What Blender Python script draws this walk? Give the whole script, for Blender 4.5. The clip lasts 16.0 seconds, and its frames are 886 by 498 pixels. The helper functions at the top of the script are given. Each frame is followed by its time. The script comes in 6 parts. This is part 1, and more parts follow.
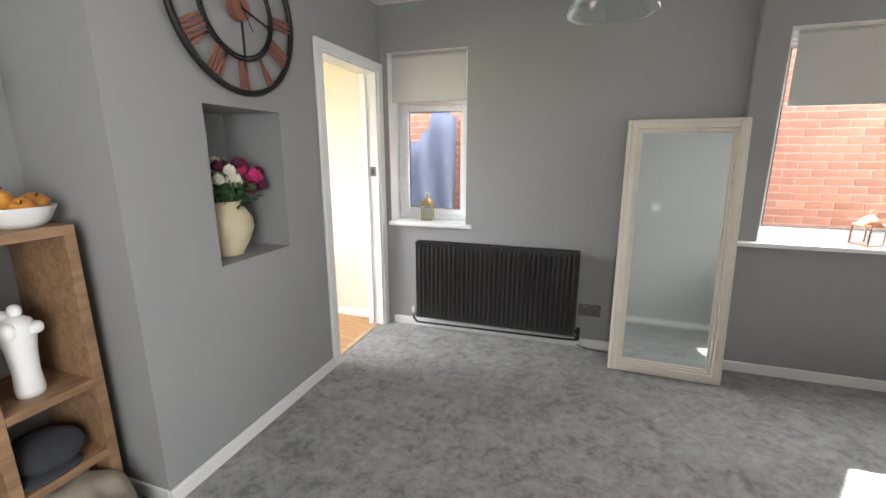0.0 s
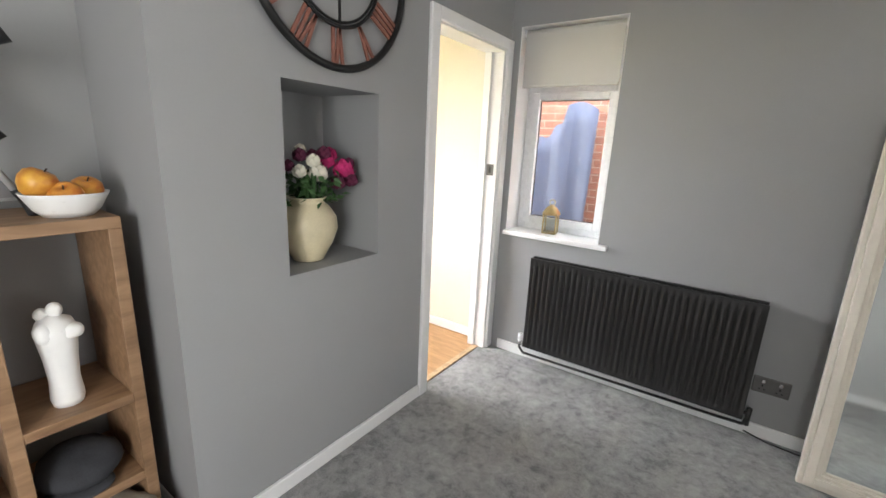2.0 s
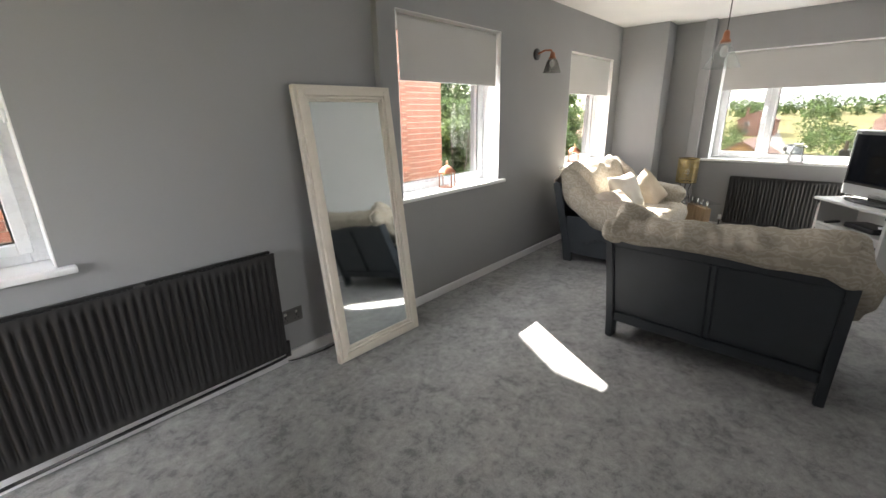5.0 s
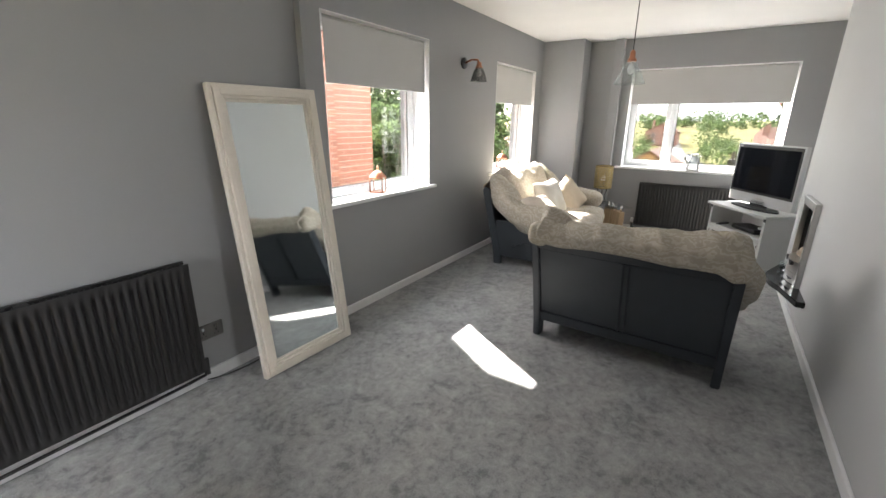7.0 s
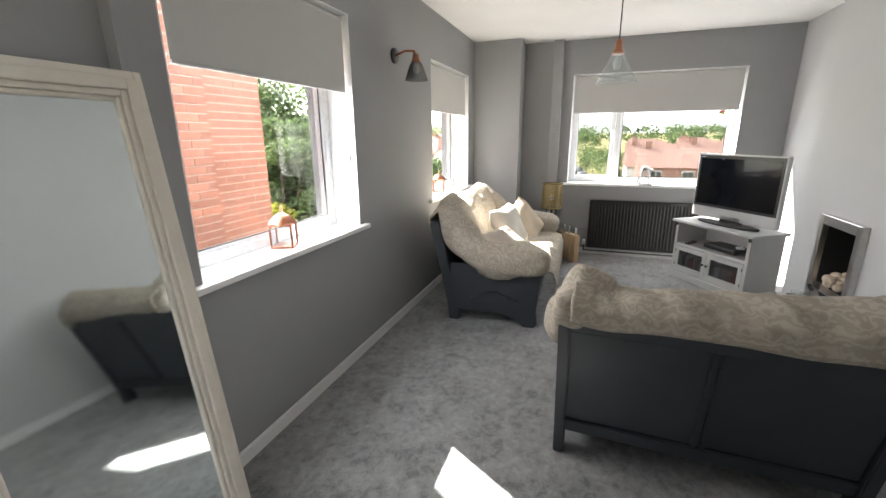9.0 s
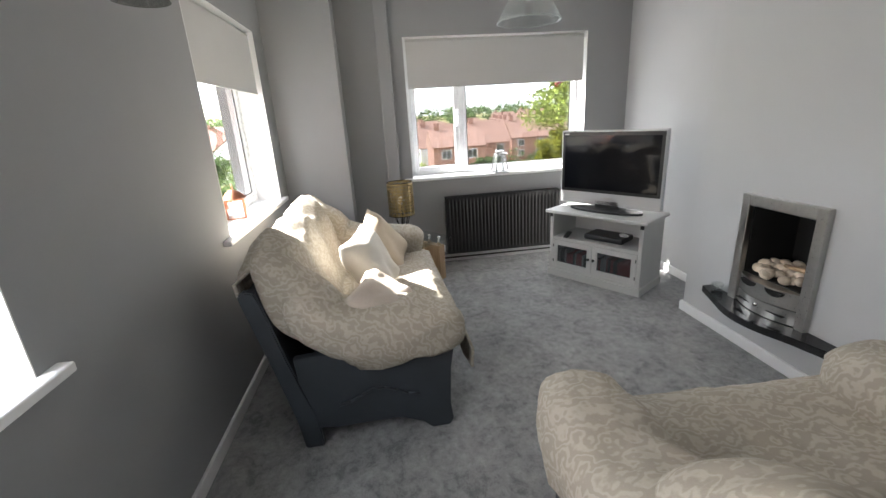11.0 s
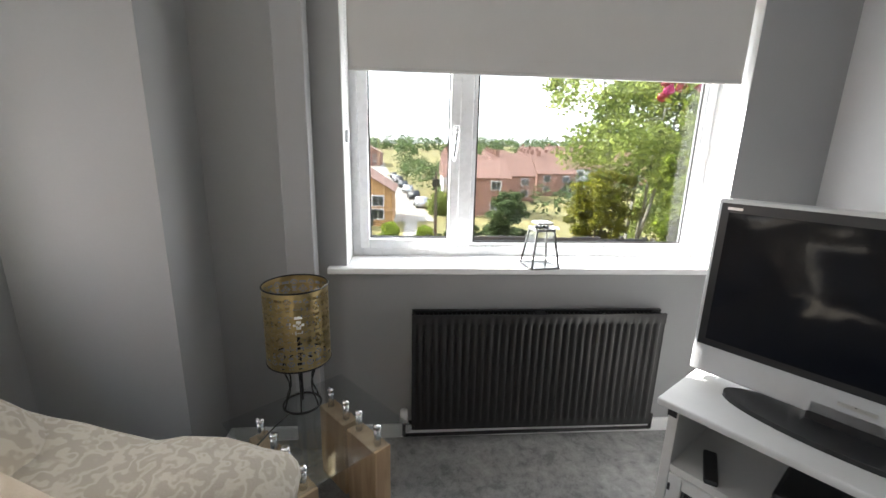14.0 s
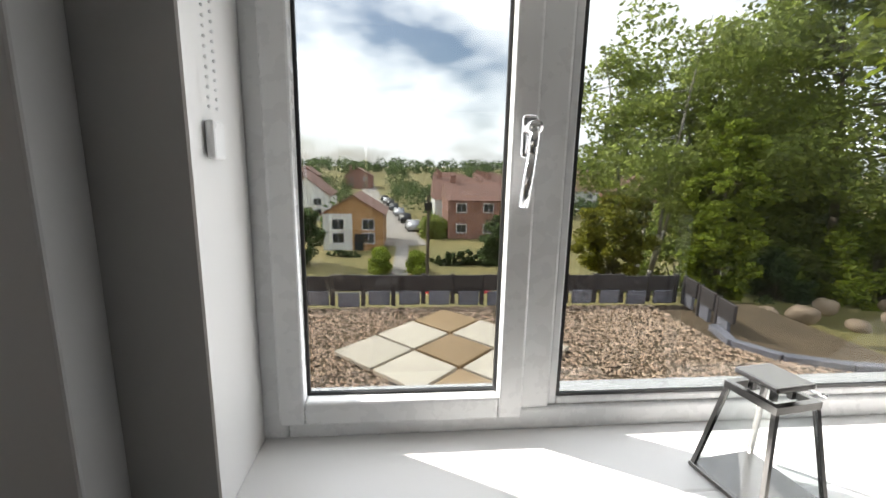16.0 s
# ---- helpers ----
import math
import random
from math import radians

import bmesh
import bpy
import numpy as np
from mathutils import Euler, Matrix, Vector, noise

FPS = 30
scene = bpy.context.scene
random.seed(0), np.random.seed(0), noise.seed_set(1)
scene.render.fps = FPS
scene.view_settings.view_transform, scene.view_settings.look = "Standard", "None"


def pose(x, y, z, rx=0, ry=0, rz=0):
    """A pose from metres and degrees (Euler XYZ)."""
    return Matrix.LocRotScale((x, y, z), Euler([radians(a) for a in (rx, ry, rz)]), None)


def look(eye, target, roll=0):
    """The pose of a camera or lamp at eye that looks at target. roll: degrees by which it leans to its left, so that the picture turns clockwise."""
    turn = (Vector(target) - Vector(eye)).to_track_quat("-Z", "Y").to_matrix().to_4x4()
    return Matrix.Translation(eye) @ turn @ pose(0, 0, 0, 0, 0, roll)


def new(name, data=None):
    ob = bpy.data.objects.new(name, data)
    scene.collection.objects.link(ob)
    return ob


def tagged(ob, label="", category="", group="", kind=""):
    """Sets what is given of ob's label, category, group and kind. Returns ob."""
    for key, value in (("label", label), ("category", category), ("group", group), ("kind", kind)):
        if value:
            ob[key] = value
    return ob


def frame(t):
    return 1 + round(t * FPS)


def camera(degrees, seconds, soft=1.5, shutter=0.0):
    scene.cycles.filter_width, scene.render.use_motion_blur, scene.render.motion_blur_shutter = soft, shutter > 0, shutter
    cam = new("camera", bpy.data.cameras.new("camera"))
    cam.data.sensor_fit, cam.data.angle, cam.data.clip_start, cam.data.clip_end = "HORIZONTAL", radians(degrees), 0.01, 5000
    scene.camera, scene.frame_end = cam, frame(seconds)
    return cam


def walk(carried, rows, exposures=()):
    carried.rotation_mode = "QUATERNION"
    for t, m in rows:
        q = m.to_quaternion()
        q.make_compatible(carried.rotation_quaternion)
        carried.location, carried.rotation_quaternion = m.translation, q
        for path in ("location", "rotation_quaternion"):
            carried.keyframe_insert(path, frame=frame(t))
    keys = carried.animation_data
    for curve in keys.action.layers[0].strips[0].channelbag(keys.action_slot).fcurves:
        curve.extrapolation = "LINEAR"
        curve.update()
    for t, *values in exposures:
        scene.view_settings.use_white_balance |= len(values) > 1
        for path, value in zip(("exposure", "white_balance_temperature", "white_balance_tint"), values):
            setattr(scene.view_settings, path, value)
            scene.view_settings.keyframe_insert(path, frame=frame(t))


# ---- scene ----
cam = camera(93.6, 16.0)
PATH = [
    (0, (0.555, 0.273, 1.373), (-0.056, 2.124, 0.922), -0.0),
    (0.5, (0.508, 0.346, 1.371), (-0.431, 2.05, 0.908), 0.2),
    (1, (0.484, 0.435, 1.373), (-0.727, 1.952, 0.891), 1.0),
    (1.5, (0.473, 0.589, 1.38), (-0.815, 2.04, 0.894), 2.4),
    (2, (0.37, 0.767, 1.379), (-0.739, 2.358, 0.892), 2.6),
    (2.5, (0.171, 0.957, 1.404), (-0.552, 2.75, 0.889), 1.0),
    (3, (0.027, 1.169, 1.393), (-0.249, 3.072, 0.844), 0.2),
    (3.5, (-0.063, 1.303, 1.384), (0.145, 3.22, 0.854), -0.0),
    (4, (-0.174, 1.295, 1.407), (0.537, 3.079, 0.848), -0.6),
    (4.5, (-0.319, 1.205, 1.395), (0.827, 2.744, 0.829), -0.9),
    (5, (-0.373, 1.058, 1.395), (1.039, 2.337, 0.787), -1.1),
    (5.2, (-0.391, 0.992, 1.388), (1.09, 2.187, 0.772), -0.9),
    (7.3, (-0.341, 1.078, 1.401), (1.285, 2.092, 0.829), 0.4),
    (7.5, (-0.26, 1.199, 1.384), (1.384, 2.2, 0.841), 0.0),
    (8, (-0.069, 1.43, 1.392), (1.617, 2.371, 0.869), -0.8),
    (8.5, (0.219, 1.633, 1.387), (1.943, 2.51, 0.878), -1.2),
    (9, (0.492, 1.844, 1.376), (2.311, 2.491, 0.857), -0.5),
    (9.2, (0.601, 1.946, 1.388), (2.454, 2.477, 0.854), -0.9),
    (11.3, (2.047, 2.341, 1.358), (3.928, 2.005, 0.768), -2.2),
    (11.5, (2.234, 2.337, 1.318), (4.106, 1.929, 0.741), -1.1),
    (12, (2.583, 2.237, 1.336), (4.439, 1.742, 0.778), -0.2),
    (12.5, (2.96, 2.149, 1.318), (4.792, 1.56, 0.773), -0.4),
    (13, (3.269, 2.018, 1.292), (5.134, 1.528, 0.762), 0.3),
    (13.5, (3.596, 1.853, 1.34), (5.51, 1.58, 0.827), 1.9),
    (14, (3.956, 1.844, 1.343), (5.892, 1.695, 0.865), 1.4),
    (14.5, (4.268, 1.84, 1.356), (6.211, 1.831, 0.879), 0.8),
    (15, (4.594, 1.848, 1.363), (6.545, 1.915, 0.928), 1.3),
    (15.5, (4.901, 1.883, 1.35), (6.855, 1.872, 0.943), 1.2),
    (16, (5.137, 1.86, 1.343), (7.092, 1.67, 0.968), 1.2),
]
EXPOSURES = [(0, 4.35, 6450, 10), (2.5, 4.45, 6500, 10), (4, 3.8, 6600, 10), (5, 4.0, 6500, 10), (7.5, 4.17, 6400, 10), (9, 4.02, 6350, 10), (11.5, 3.75, 6150, 10), (13.5, 3.68, 6150, 10), (15, 3.45, 6200, 10), (16, 2.2, 6400, 10)]
walk(cam, [(t, look(eye, target, roll)) for t, eye, target, roll in PATH], EXPOSURES)

# ---- world, sun ----
SUN = Vector((0.56, 0.92, 0.98)).normalized()
world = bpy.data.worlds.new("sky")
scene.world = world
world.use_nodes = True
wn, wl = world.node_tree.nodes, world.node_tree.links
sky = wn.new("ShaderNodeTexSky")
sky.sky_type = 'NISHITA'
sky.sun_disc = False
sky.sun_elevation = math.asin(SUN.z)
sky.sun_rotation = math.atan2(SUN.x, SUN.y)
sky.dust_density = 2.5
tc = wn.new("ShaderNodeTexCoord")
wmap = wn.new("ShaderNodeMapping")
wmap.inputs["Scale"].default_value = (1.0, 1.0, 2.6)
cloud = wn.new("ShaderNodeTexNoise")
cloud.inputs["Scale"].default_value = 2.1
cloud.inputs["Detail"].default_value = 9
cloud.inputs["Roughness"].default_value = 0.55
cramp = wn.new("ShaderNodeMapRange")
cramp.inputs["From Min"].default_value = 0.40
cramp.inputs["From Max"].default_value = 0.58
cmix = wn.new("ShaderNodeMix")
cmix.data_type = 'RGBA'
cmix.inputs[7].default_value = (13.0, 13.0, 13.3, 1)
wl.new(tc.outputs["Generated"], wmap.inputs[0])
wl.new(wmap.outputs[0], cloud.inputs["Vector"])
wl.new(cloud.outputs[0], cramp.inputs[0])
wl.new(cramp.outputs[0], cmix.inputs[0])
wl.new(sky.outputs[0], cmix.inputs[6])
wl.new(cmix.outputs[2], wn["Background"].inputs[0])
wn["Background"].inputs[1].default_value = 0.13
sun = new("sun", bpy.data.lights.new("sun", 'SUN'))
sun.data.energy = 3.4
sun.data.angle = radians(0.55)
sun.data.color = (1.0, 0.94, 0.85)
sun.matrix_world = look(SUN * 30, (0, 0, 0))

# sky light standing in window openings; hall and garden are unseen, added fill
for n_, m_, sx_, sy_, en_ in (("side_window_light", look((2.15, 3.35, 1.25), (2.15, 0.4, 1.0)), 1.0, 0.7, 1.5), ("lounge_window_light", look((4.56, 3.35, 1.23), (4.4, 0.4, 1.0)), 1.0, 0.7, 0.5),
                              ("picture_window_light", look((5.84, 1.29, 1.25), (2.0, 1.35, 1.05)), 1.5, 0.7, 1.1),
                              ("hall_window_light", look((-2.68, 2.15, 1.42), (0, 2.6, 0.9)), 1.0, 1.2, 0.4),
                              ("garden_window_light", look((0.97, -0.85, 1.25), (-1.0, 1.4, 1.1)), 1.1, 1.4, 3.4)):
    lt = new(n_, bpy.data.lights.new(n_, 'AREA'))
    lt.data.shape, lt.data.size, lt.data.size_y, lt.data.energy, lt.data.color = 'RECTANGLE', sx_, sy_, en_, (1.0, 0.99, 0.97)
    lt.matrix_world = m_

# ---- building helpers ----
def part(name, bm, material, parent=None, label=""):
    me = bpy.data.meshes.new(name)
    bm.to_mesh(me)
    bm.free()
    me.materials.append(material)
    ob = new(name, me)
    if parent is not None:
        ob.parent = parent
    if label:
        ob["label"] = label
    return ob


def thing(name, m, label, category, group="", kind=""):
    ob = new(name)
    ob.empty_display_size = 0.1
    ob.matrix_world = m
    return tagged(ob, label, category, group, kind)


def box(bm, x0, x1, y0, y1, z0, z1, bev=0.0, seg=2):
    vs = [bm.verts.new((x, y, z)) for x in (x0, x1) for y in (y0, y1) for z in (z0, z1)]
    fs = [bm.faces.new([vs[i] for i in f]) for f in
          ((0, 1, 3, 2), (4, 6, 7, 5), (0, 4, 5, 1), (2, 3, 7, 6), (0, 2, 6, 4), (1, 5, 7, 3))]
    if bev:
        es = list({e for f in fs for e in f.edges})
        bmesh.ops.bevel(bm, geom=es, offset=bev, segments=seg, affect='EDGES', profile=0.5)
    return bm


def boxes(*bs, bev=0.0):
    bm = bmesh.new()
    for b in bs:
        box(bm, *b, bev=bev)
    return bm


def smooth(bm, on=True):
    for f in bm.faces:
        f.smooth = on
    return bm


def rod(bm, a, b, r, r2=None, n=12, caps=True):
    """A round bar from a to b."""
    a, b = Vector(a), Vector(b)
    d = b - a
    q = d.to_track_quat('Z', 'Y').to_matrix().to_4x4()
    bmesh.ops.create_cone(bm, cap_ends=caps, segments=n, radius1=r, radius2=r if r2 is None else r2, depth=d.length,
                          matrix=Matrix.Translation((a + b) / 2) @ q)
    return bm


def pipe(bm, pts, r, n=8):
    for a, b in zip(pts, pts[1:]):
        rod(bm, a, b, r, n=n)
    for p in pts[1:-1]:
        bmesh.ops.create_icosphere(bm, subdivisions=1, radius=r, matrix=Matrix.Translation(p))
    return bm


def lathe(bm, profile, n=28, origin=(0, 0, 0)):
    """A turned body from (radius, height) pairs."""
    o = Vector(origin)
    rings = [[bm.verts.new(o + Vector((r * math.cos(2 * math.pi * i / n), r * math.sin(2 * math.pi * i / n), z))) for i in range(n)]
             for r, z in profile]
    for a, b in zip(rings, rings[1:]):
        for i in range(n):
            bm.faces.new((a[i], a[(i + 1) % n], b[(i + 1) % n], b[i])).smooth = True
    return bm


def blob(bm, c, s, e1=0.6, e2=0.6, n=32, k=20, amp=0.0, freq=4.0, seed=0.0):
    """A rounded, cushion-like body: half sizes s, exponents e1 (upright) and e2 (plan), with soft unevenness."""
    def pw(v, e):
        return math.copysign(abs(v) ** e, v)
    rows = []
    for j in range(1, k):
        p = -math.pi / 2 + math.pi * j / k
        row = []
        for i in range(n):
            t = 2 * math.pi * i / n
            row.append(Vector((pw(math.cos(p), e1) * pw(math.cos(t), e2), pw(math.cos(p), e1) * pw(math.sin(t), e2), pw(math.sin(p), e1))))
        rows.append(row)

    def place(v):
        w = Vector((v.x * s[0], v.y * s[1], v.z * s[2]))
        if amp:
            d = noise.noise(w * freq + Vector((seed, seed * 1.7, 3))) + 0.5 * noise.noise(w * freq * 2.3 + Vector((seed, 9, 1)))
            w += v.normalized() * d * amp
        return bm.verts.new(Vector(c) + w)
    rings = [[place(v) for v in row] for row in rows]
    lo, hi = place(Vector((0, 0, -1))), place(Vector((0, 0, 1)))
    for a, b in zip(rings, rings[1:]):
        for i in range(n):
            bm.faces.new((a[i], a[(i + 1) % n], b[(i + 1) % n], b[i])).smooth = True
    for i in range(n):
        bm.faces.new((lo, rings[0][(i + 1) % n], rings[0][i])).smooth = True
        bm.faces.new((hi, rings[-1][i], rings[-1][(i + 1) % n])).smooth = True
    return bm


def moved(bm, m):
    bmesh.ops.transform(bm, matrix=m, verts=bm.verts)
    return bm


def prism(bm, outline, z0, z1, axis='z'):
    """An upright body over a closed outline."""
    def v(p, h):
        return {'z': (p[0], p[1], h), 'y': (p[0], h, p[1]), 'x': (h, p[0], p[1])}[axis]
    a = [bm.verts.new(v(p, z0)) for p in outline]
    b = [bm.verts.new(v(p, z1)) for p in outline]
    bm.faces.new(a[::-1])
    bm.faces.new(b)
    for i in range(len(a)):
        j = (i + 1) % len(a)
        bm.faces.new((a[i], a[j], b[j], b[i]))
    bmesh.ops.recalc_face_normals(bm, faces=bm.faces)
    return bm


def torus(bm, c, R, r, axis='z', n=48, k=8):
    rings = []
    for i in range(n):
        t = 2 * math.pi * i / n
        ring = []
        for j in range(k):
            p = 2 * math.pi * j / k
            a, b, h = (R + r * math.cos(p)) * math.cos(t), (R + r * math.cos(p)) * math.sin(t), r * math.sin(p)
            v = {'z': (a, b, h), 'x': (h, a, b), 'y': (a, h, b)}[axis]
            ring.append(bm.verts.new(Vector(c) + Vector(v)))
        rings.append(ring)
    for i in range(n):
        a, b = rings[i], rings[(i + 1) % n]
        for j in range(k):
            bm.faces.new((a[j], b[j], b[(j + 1) % k], a[(j + 1) % k])).smooth = True
    bmesh.ops.recalc_face_normals(bm, faces=bm.faces)
    return bm


# ---- materials ----
def mat(name, color, rough=0.6, metal=0.0, var=0.12, scale=6.0, fine=60.0, bump=0.1, depth=0.002, tint=None, spec=0.5, piece=0.0):
    """A painted or plain surface: two scales of variation in colour and roughness, and a fine relief."""
    m = bpy.data.materials.new(name)
    m.use_nodes = True
    nt = m.node_tree
    b = nt.nodes["Principled BSDF"]
    co = nt.nodes.new("ShaderNodeTexCoord")
    big, small = nt.nodes.new("ShaderNodeTexNoise"), nt.nodes.new("ShaderNodeTexNoise")
    big.inputs["Scale"].default_value, small.inputs["Scale"].default_value = scale, fine
    big.inputs["Detail"].default_value, small.inputs["Detail"].default_value = 5, 4
    for x in (big, small):
        nt.links.new(co.outputs["Object"], x.inputs["Vector"])
    add = nt.nodes.new("ShaderNodeMath")
    add.operation = 'MULTIPLY_ADD'
    add.inputs[1].default_value = 0.45
    nt.links.new(small.outputs[0], add.inputs[0])
    nt.links.new(big.outputs[0], add.inputs[2])
    rng = nt.nodes.new("ShaderNodeMapRange")
    rng.inputs["From Min"].default_value, rng.inputs["From Max"].default_value = 0.42, 1.02
    nt.links.new(add.outputs[0], rng.inputs[0])
    mix = nt.nodes.new("ShaderNodeMix")
    mix.data_type = 'RGBA'
    c2 = tint or tuple(c * (1 + var) for c in color)
    mix.inputs[6].default_value = (*[c * (1 - var) for c in color], 1)
    mix.inputs[7].default_value = (*c2, 1)
    nt.links.new(rng.outputs[0], mix.inputs[0])
    out = mix.outputs[2]
    if piece:
        info = nt.nodes.new("ShaderNodeObjectInfo")
        hs = nt.nodes.new("ShaderNodeHueSaturation")
        r2 = nt.nodes.new("ShaderNodeMapRange")
        r2.inputs["To Min"].default_value, r2.inputs["To Max"].default_value = 1 - piece, 1 + piece
        nt.links.new(info.outputs["Random"], r2.inputs[0])
        nt.links.new(r2.outputs[0], hs.inputs["Value"])
        nt.links.new(out, hs.inputs["Color"])
        out = hs.outputs[0]
    nt.links.new(out, b.inputs["Base Color"])
    rr = nt.nodes.new("ShaderNodeMapRange")
    rr.inputs["To Min"].default_value, rr.inputs["To Max"].default_value = max(0.02, rough - 0.07), min(1, rough + 0.07)
    nt.links.new(small.outputs[0], rr.inputs[0])
    nt.links.new(rr.outputs[0], b.inputs["Roughness"])
    b.inputs["Metallic"].default_value = metal
    b.inputs["Specular IOR Level"].default_value = spec
    if bump:
        bp = nt.nodes.new("ShaderNodeBump")
        bp.inputs["Strength"].default_value = bump
        bp.inputs["Distance"].default_value = depth
        nt.links.new(add.outputs[0], bp.inputs["Height"])
        nt.links.new(bp.outputs[0], b.inputs["Normal"])
    return m


def wood(name, dark, light, rough=0.45, along=(1, 12, 12), scale=3.0):
    m = mat(name, light, rough, bump=0.0)
    nt = m.node_tree
    b = nt.nodes["Principled BSDF"]
    co, mp = nt.nodes.new("ShaderNodeTexCoord"), nt.nodes.new("ShaderNodeMapping")
    mp.inputs["Scale"].default_value = along
    n1 = nt.nodes.new("ShaderNodeTexNoise")
    n1.inputs["Scale"].default_value = scale
    n1.inputs["Detail"].default_value = 8
    n1.inputs["Distortion"].default_value = 0.7
    ramp = nt.nodes.new("ShaderNodeValToRGB")
    ramp.color_ramp.elements[0].position, ramp.color_ramp.elements[1].position = 0.3, 0.68
    ramp.color_ramp.elements[0].color, ramp.color_ramp.elements[1].color = (*dark, 1), (*light, 1)
    nt.links.new(co.outputs["Object"], mp.inputs[0])
    nt.links.new(mp.outputs[0], n1.inputs["Vector"])
    nt.links.new(n1.outputs[0], ramp.inputs[0])
    nt.links.new(ramp.outputs[0], b.inputs["Base Color"])
    bp = nt.nodes.new("ShaderNodeBump")
    bp.inputs["Strength"].default_value = 0.12
    bp.inputs["Distance"].default_value = 0.002
    nt.links.new(n1.outputs[0], bp.inputs["Height"])
    nt.links.new(bp.outputs[0], b.inputs["Normal"])
    return m


def glass(name, color=(1, 1, 1), rough=0.0, mixin=0.06):
    """Clear thin glass: see-through with a faint mirror."""
    m = bpy.data.materials.new(name)
    m.use_nodes = True
    nt = m.node_tree
    nt.nodes.remove(nt.nodes["Principled BSDF"])
    t, g, x = nt.nodes.new("ShaderNodeBsdfTransparent"), nt.nodes.new("ShaderNodeBsdfGlossy"), nt.nodes.new("ShaderNodeMixShader")
    t.inputs[0].default_value = (*color, 1)
    g.inputs["Roughness"].default_value = rough
    x.inputs[0].default_value = mixin
    nt.links.new(t.outputs[0], x.inputs[1])
    nt.links.new(g.outputs[0], x.inputs[2])
    nt.links.new(x.outputs[0], nt.nodes["Material Output"].inputs[0])
    return m


def carpet_mat():
    """Cut-pile carpet: brushed pile patches, blotches and a fine tuft relief."""
    m = mat("grey_carpet", (0.10, 0.103, 0.108), 0.95, var=0.25, scale=2.2, fine=240, bump=0.9, depth=0.008, spec=0.1)
    nt = m.node_tree
    b = nt.nodes["Principled BSDF"]
    co = nt.nodes.new("ShaderNodeTexCoord")
    a, c, d = (nt.nodes.new("ShaderNodeTexNoise") for _ in range(3))
    for x, s, dt, ds in ((a, 5.5, 10, 0.5), (c, 24.0, 10, 0.4), (d, 170.0, 3, 0)):
        x.inputs["Scale"].default_value, x.inputs["Detail"].default_value, x.inputs["Distortion"].default_value = s, dt, ds
        x.inputs["Roughness"].default_value = 0.68
        nt.links.new(co.outputs["Object"], x.inputs["Vector"])
    m1 = nt.nodes.new("ShaderNodeMath")
    m1.operation = 'ADD'
    nt.links.new(a.outputs[0], m1.inputs[0])
    nt.links.new(c.outputs[0], m1.inputs[1])
    m2 = nt.nodes.new("ShaderNodeMath")
    m2.operation = 'MULTIPLY_ADD'
    m2.inputs[1].default_value = 0.55
    nt.links.new(d.outputs[0], m2.inputs[0])
    nt.links.new(m1.outputs[0], m2.inputs[2])
    ramp = nt.nodes.new("ShaderNodeValToRGB")
    e = ramp.color_ramp.elements
    e[0].position, e[1].position = 0.47, 0.68
    e[0].color, e[1].color = (0.15, 0.153, 0.158, 1), (0.37, 0.37, 0.37, 1)
    mid = ramp.color_ramp.elements.new(0.54)
    mid.color = (0.245, 0.247, 0.25, 1)
    half = nt.nodes.new("ShaderNodeMath")
    half.operation = 'MULTIPLY'
    half.inputs[1].default_value = 0.44
    nt.links.new(m2.outputs[0], half.inputs[0])
    nt.links.new(half.outputs[0], ramp.inputs[0])
    nt.links.new(ramp.outputs[0], b.inputs["Base Color"])
    b.inputs["Sheen Weight"].default_value = 0.3
    return m


def damask(name, ground, figure, scale=9.0):
    """Woven throw with a leafy figure in a second tone."""
    m = mat(name, ground, 0.9, bump=0.35, fine=160, depth=0.006, spec=0.15)
    nt = m.node_tree
    b = nt.nodes["Principled BSDF"]
    co = nt.nodes.new("ShaderNodeTexCoord")
    warp = nt.nodes.new("ShaderNodeTexNoise")
    warp.inputs["Scale"].default_value = scale * 0.8
    mixv = nt.nodes.new("ShaderNodeVectorMath")
    mixv.operation = 'MULTIPLY_ADD'
    mixv.inputs[1].default_value = (0.16, 0.16, 0.16)
    nt.links.new(co.outputs["Object"], warp.inputs["Vector"])
    nt.links.new(warp.outputs["Color"], mixv.inputs[0])
    nt.links.new(co.outputs["Object"], mixv.inputs[2])
    vo = nt.nodes.new("ShaderNodeTexVoronoi")
    vo.feature = 'SMOOTH_F1'
    vo.inputs["Scale"].default_value = scale
    nt.links.new(mixv.outputs[0], vo.inputs["Vector"])
    wv = nt.nodes.new("ShaderNodeTexWave")
    wv.wave_type = 'RINGS'
    wv.inputs["Scale"].default_value = scale * 0.4
    wv.inputs["Distortion"].default_value = 3
    nt.links.new(mixv.outputs[0], wv.inputs["Vector"])
    mu = nt.nodes.new("ShaderNodeMath")
    mu.operation = 'MULTIPLY'
    nt.links.new(vo.outputs["Distance"], mu.inputs[0])
    nt.links.new(wv.outputs[0], mu.inputs[1])
    ramp = nt.nodes.new("ShaderNodeValToRGB")
    ramp.color_ramp.elements[0].position, ramp.color_ramp.elements[1].position = 0.05, 0.26
    ramp.color_ramp.elements[0].color, ramp.color_ramp.elements[1].color = (*ground, 1), (*figure, 1)
    nt.links.new(mu.outputs[0], ramp.inputs[0])
    nt.links.new(ramp.outputs[0], b.inputs["Base Color"])
    return m


def brick_mat(name, c, piece=0.22):
    return mat(name, c, 0.9, var=0.22, scale=9, fine=70, bump=0.5, depth=0.004, piece=piece)


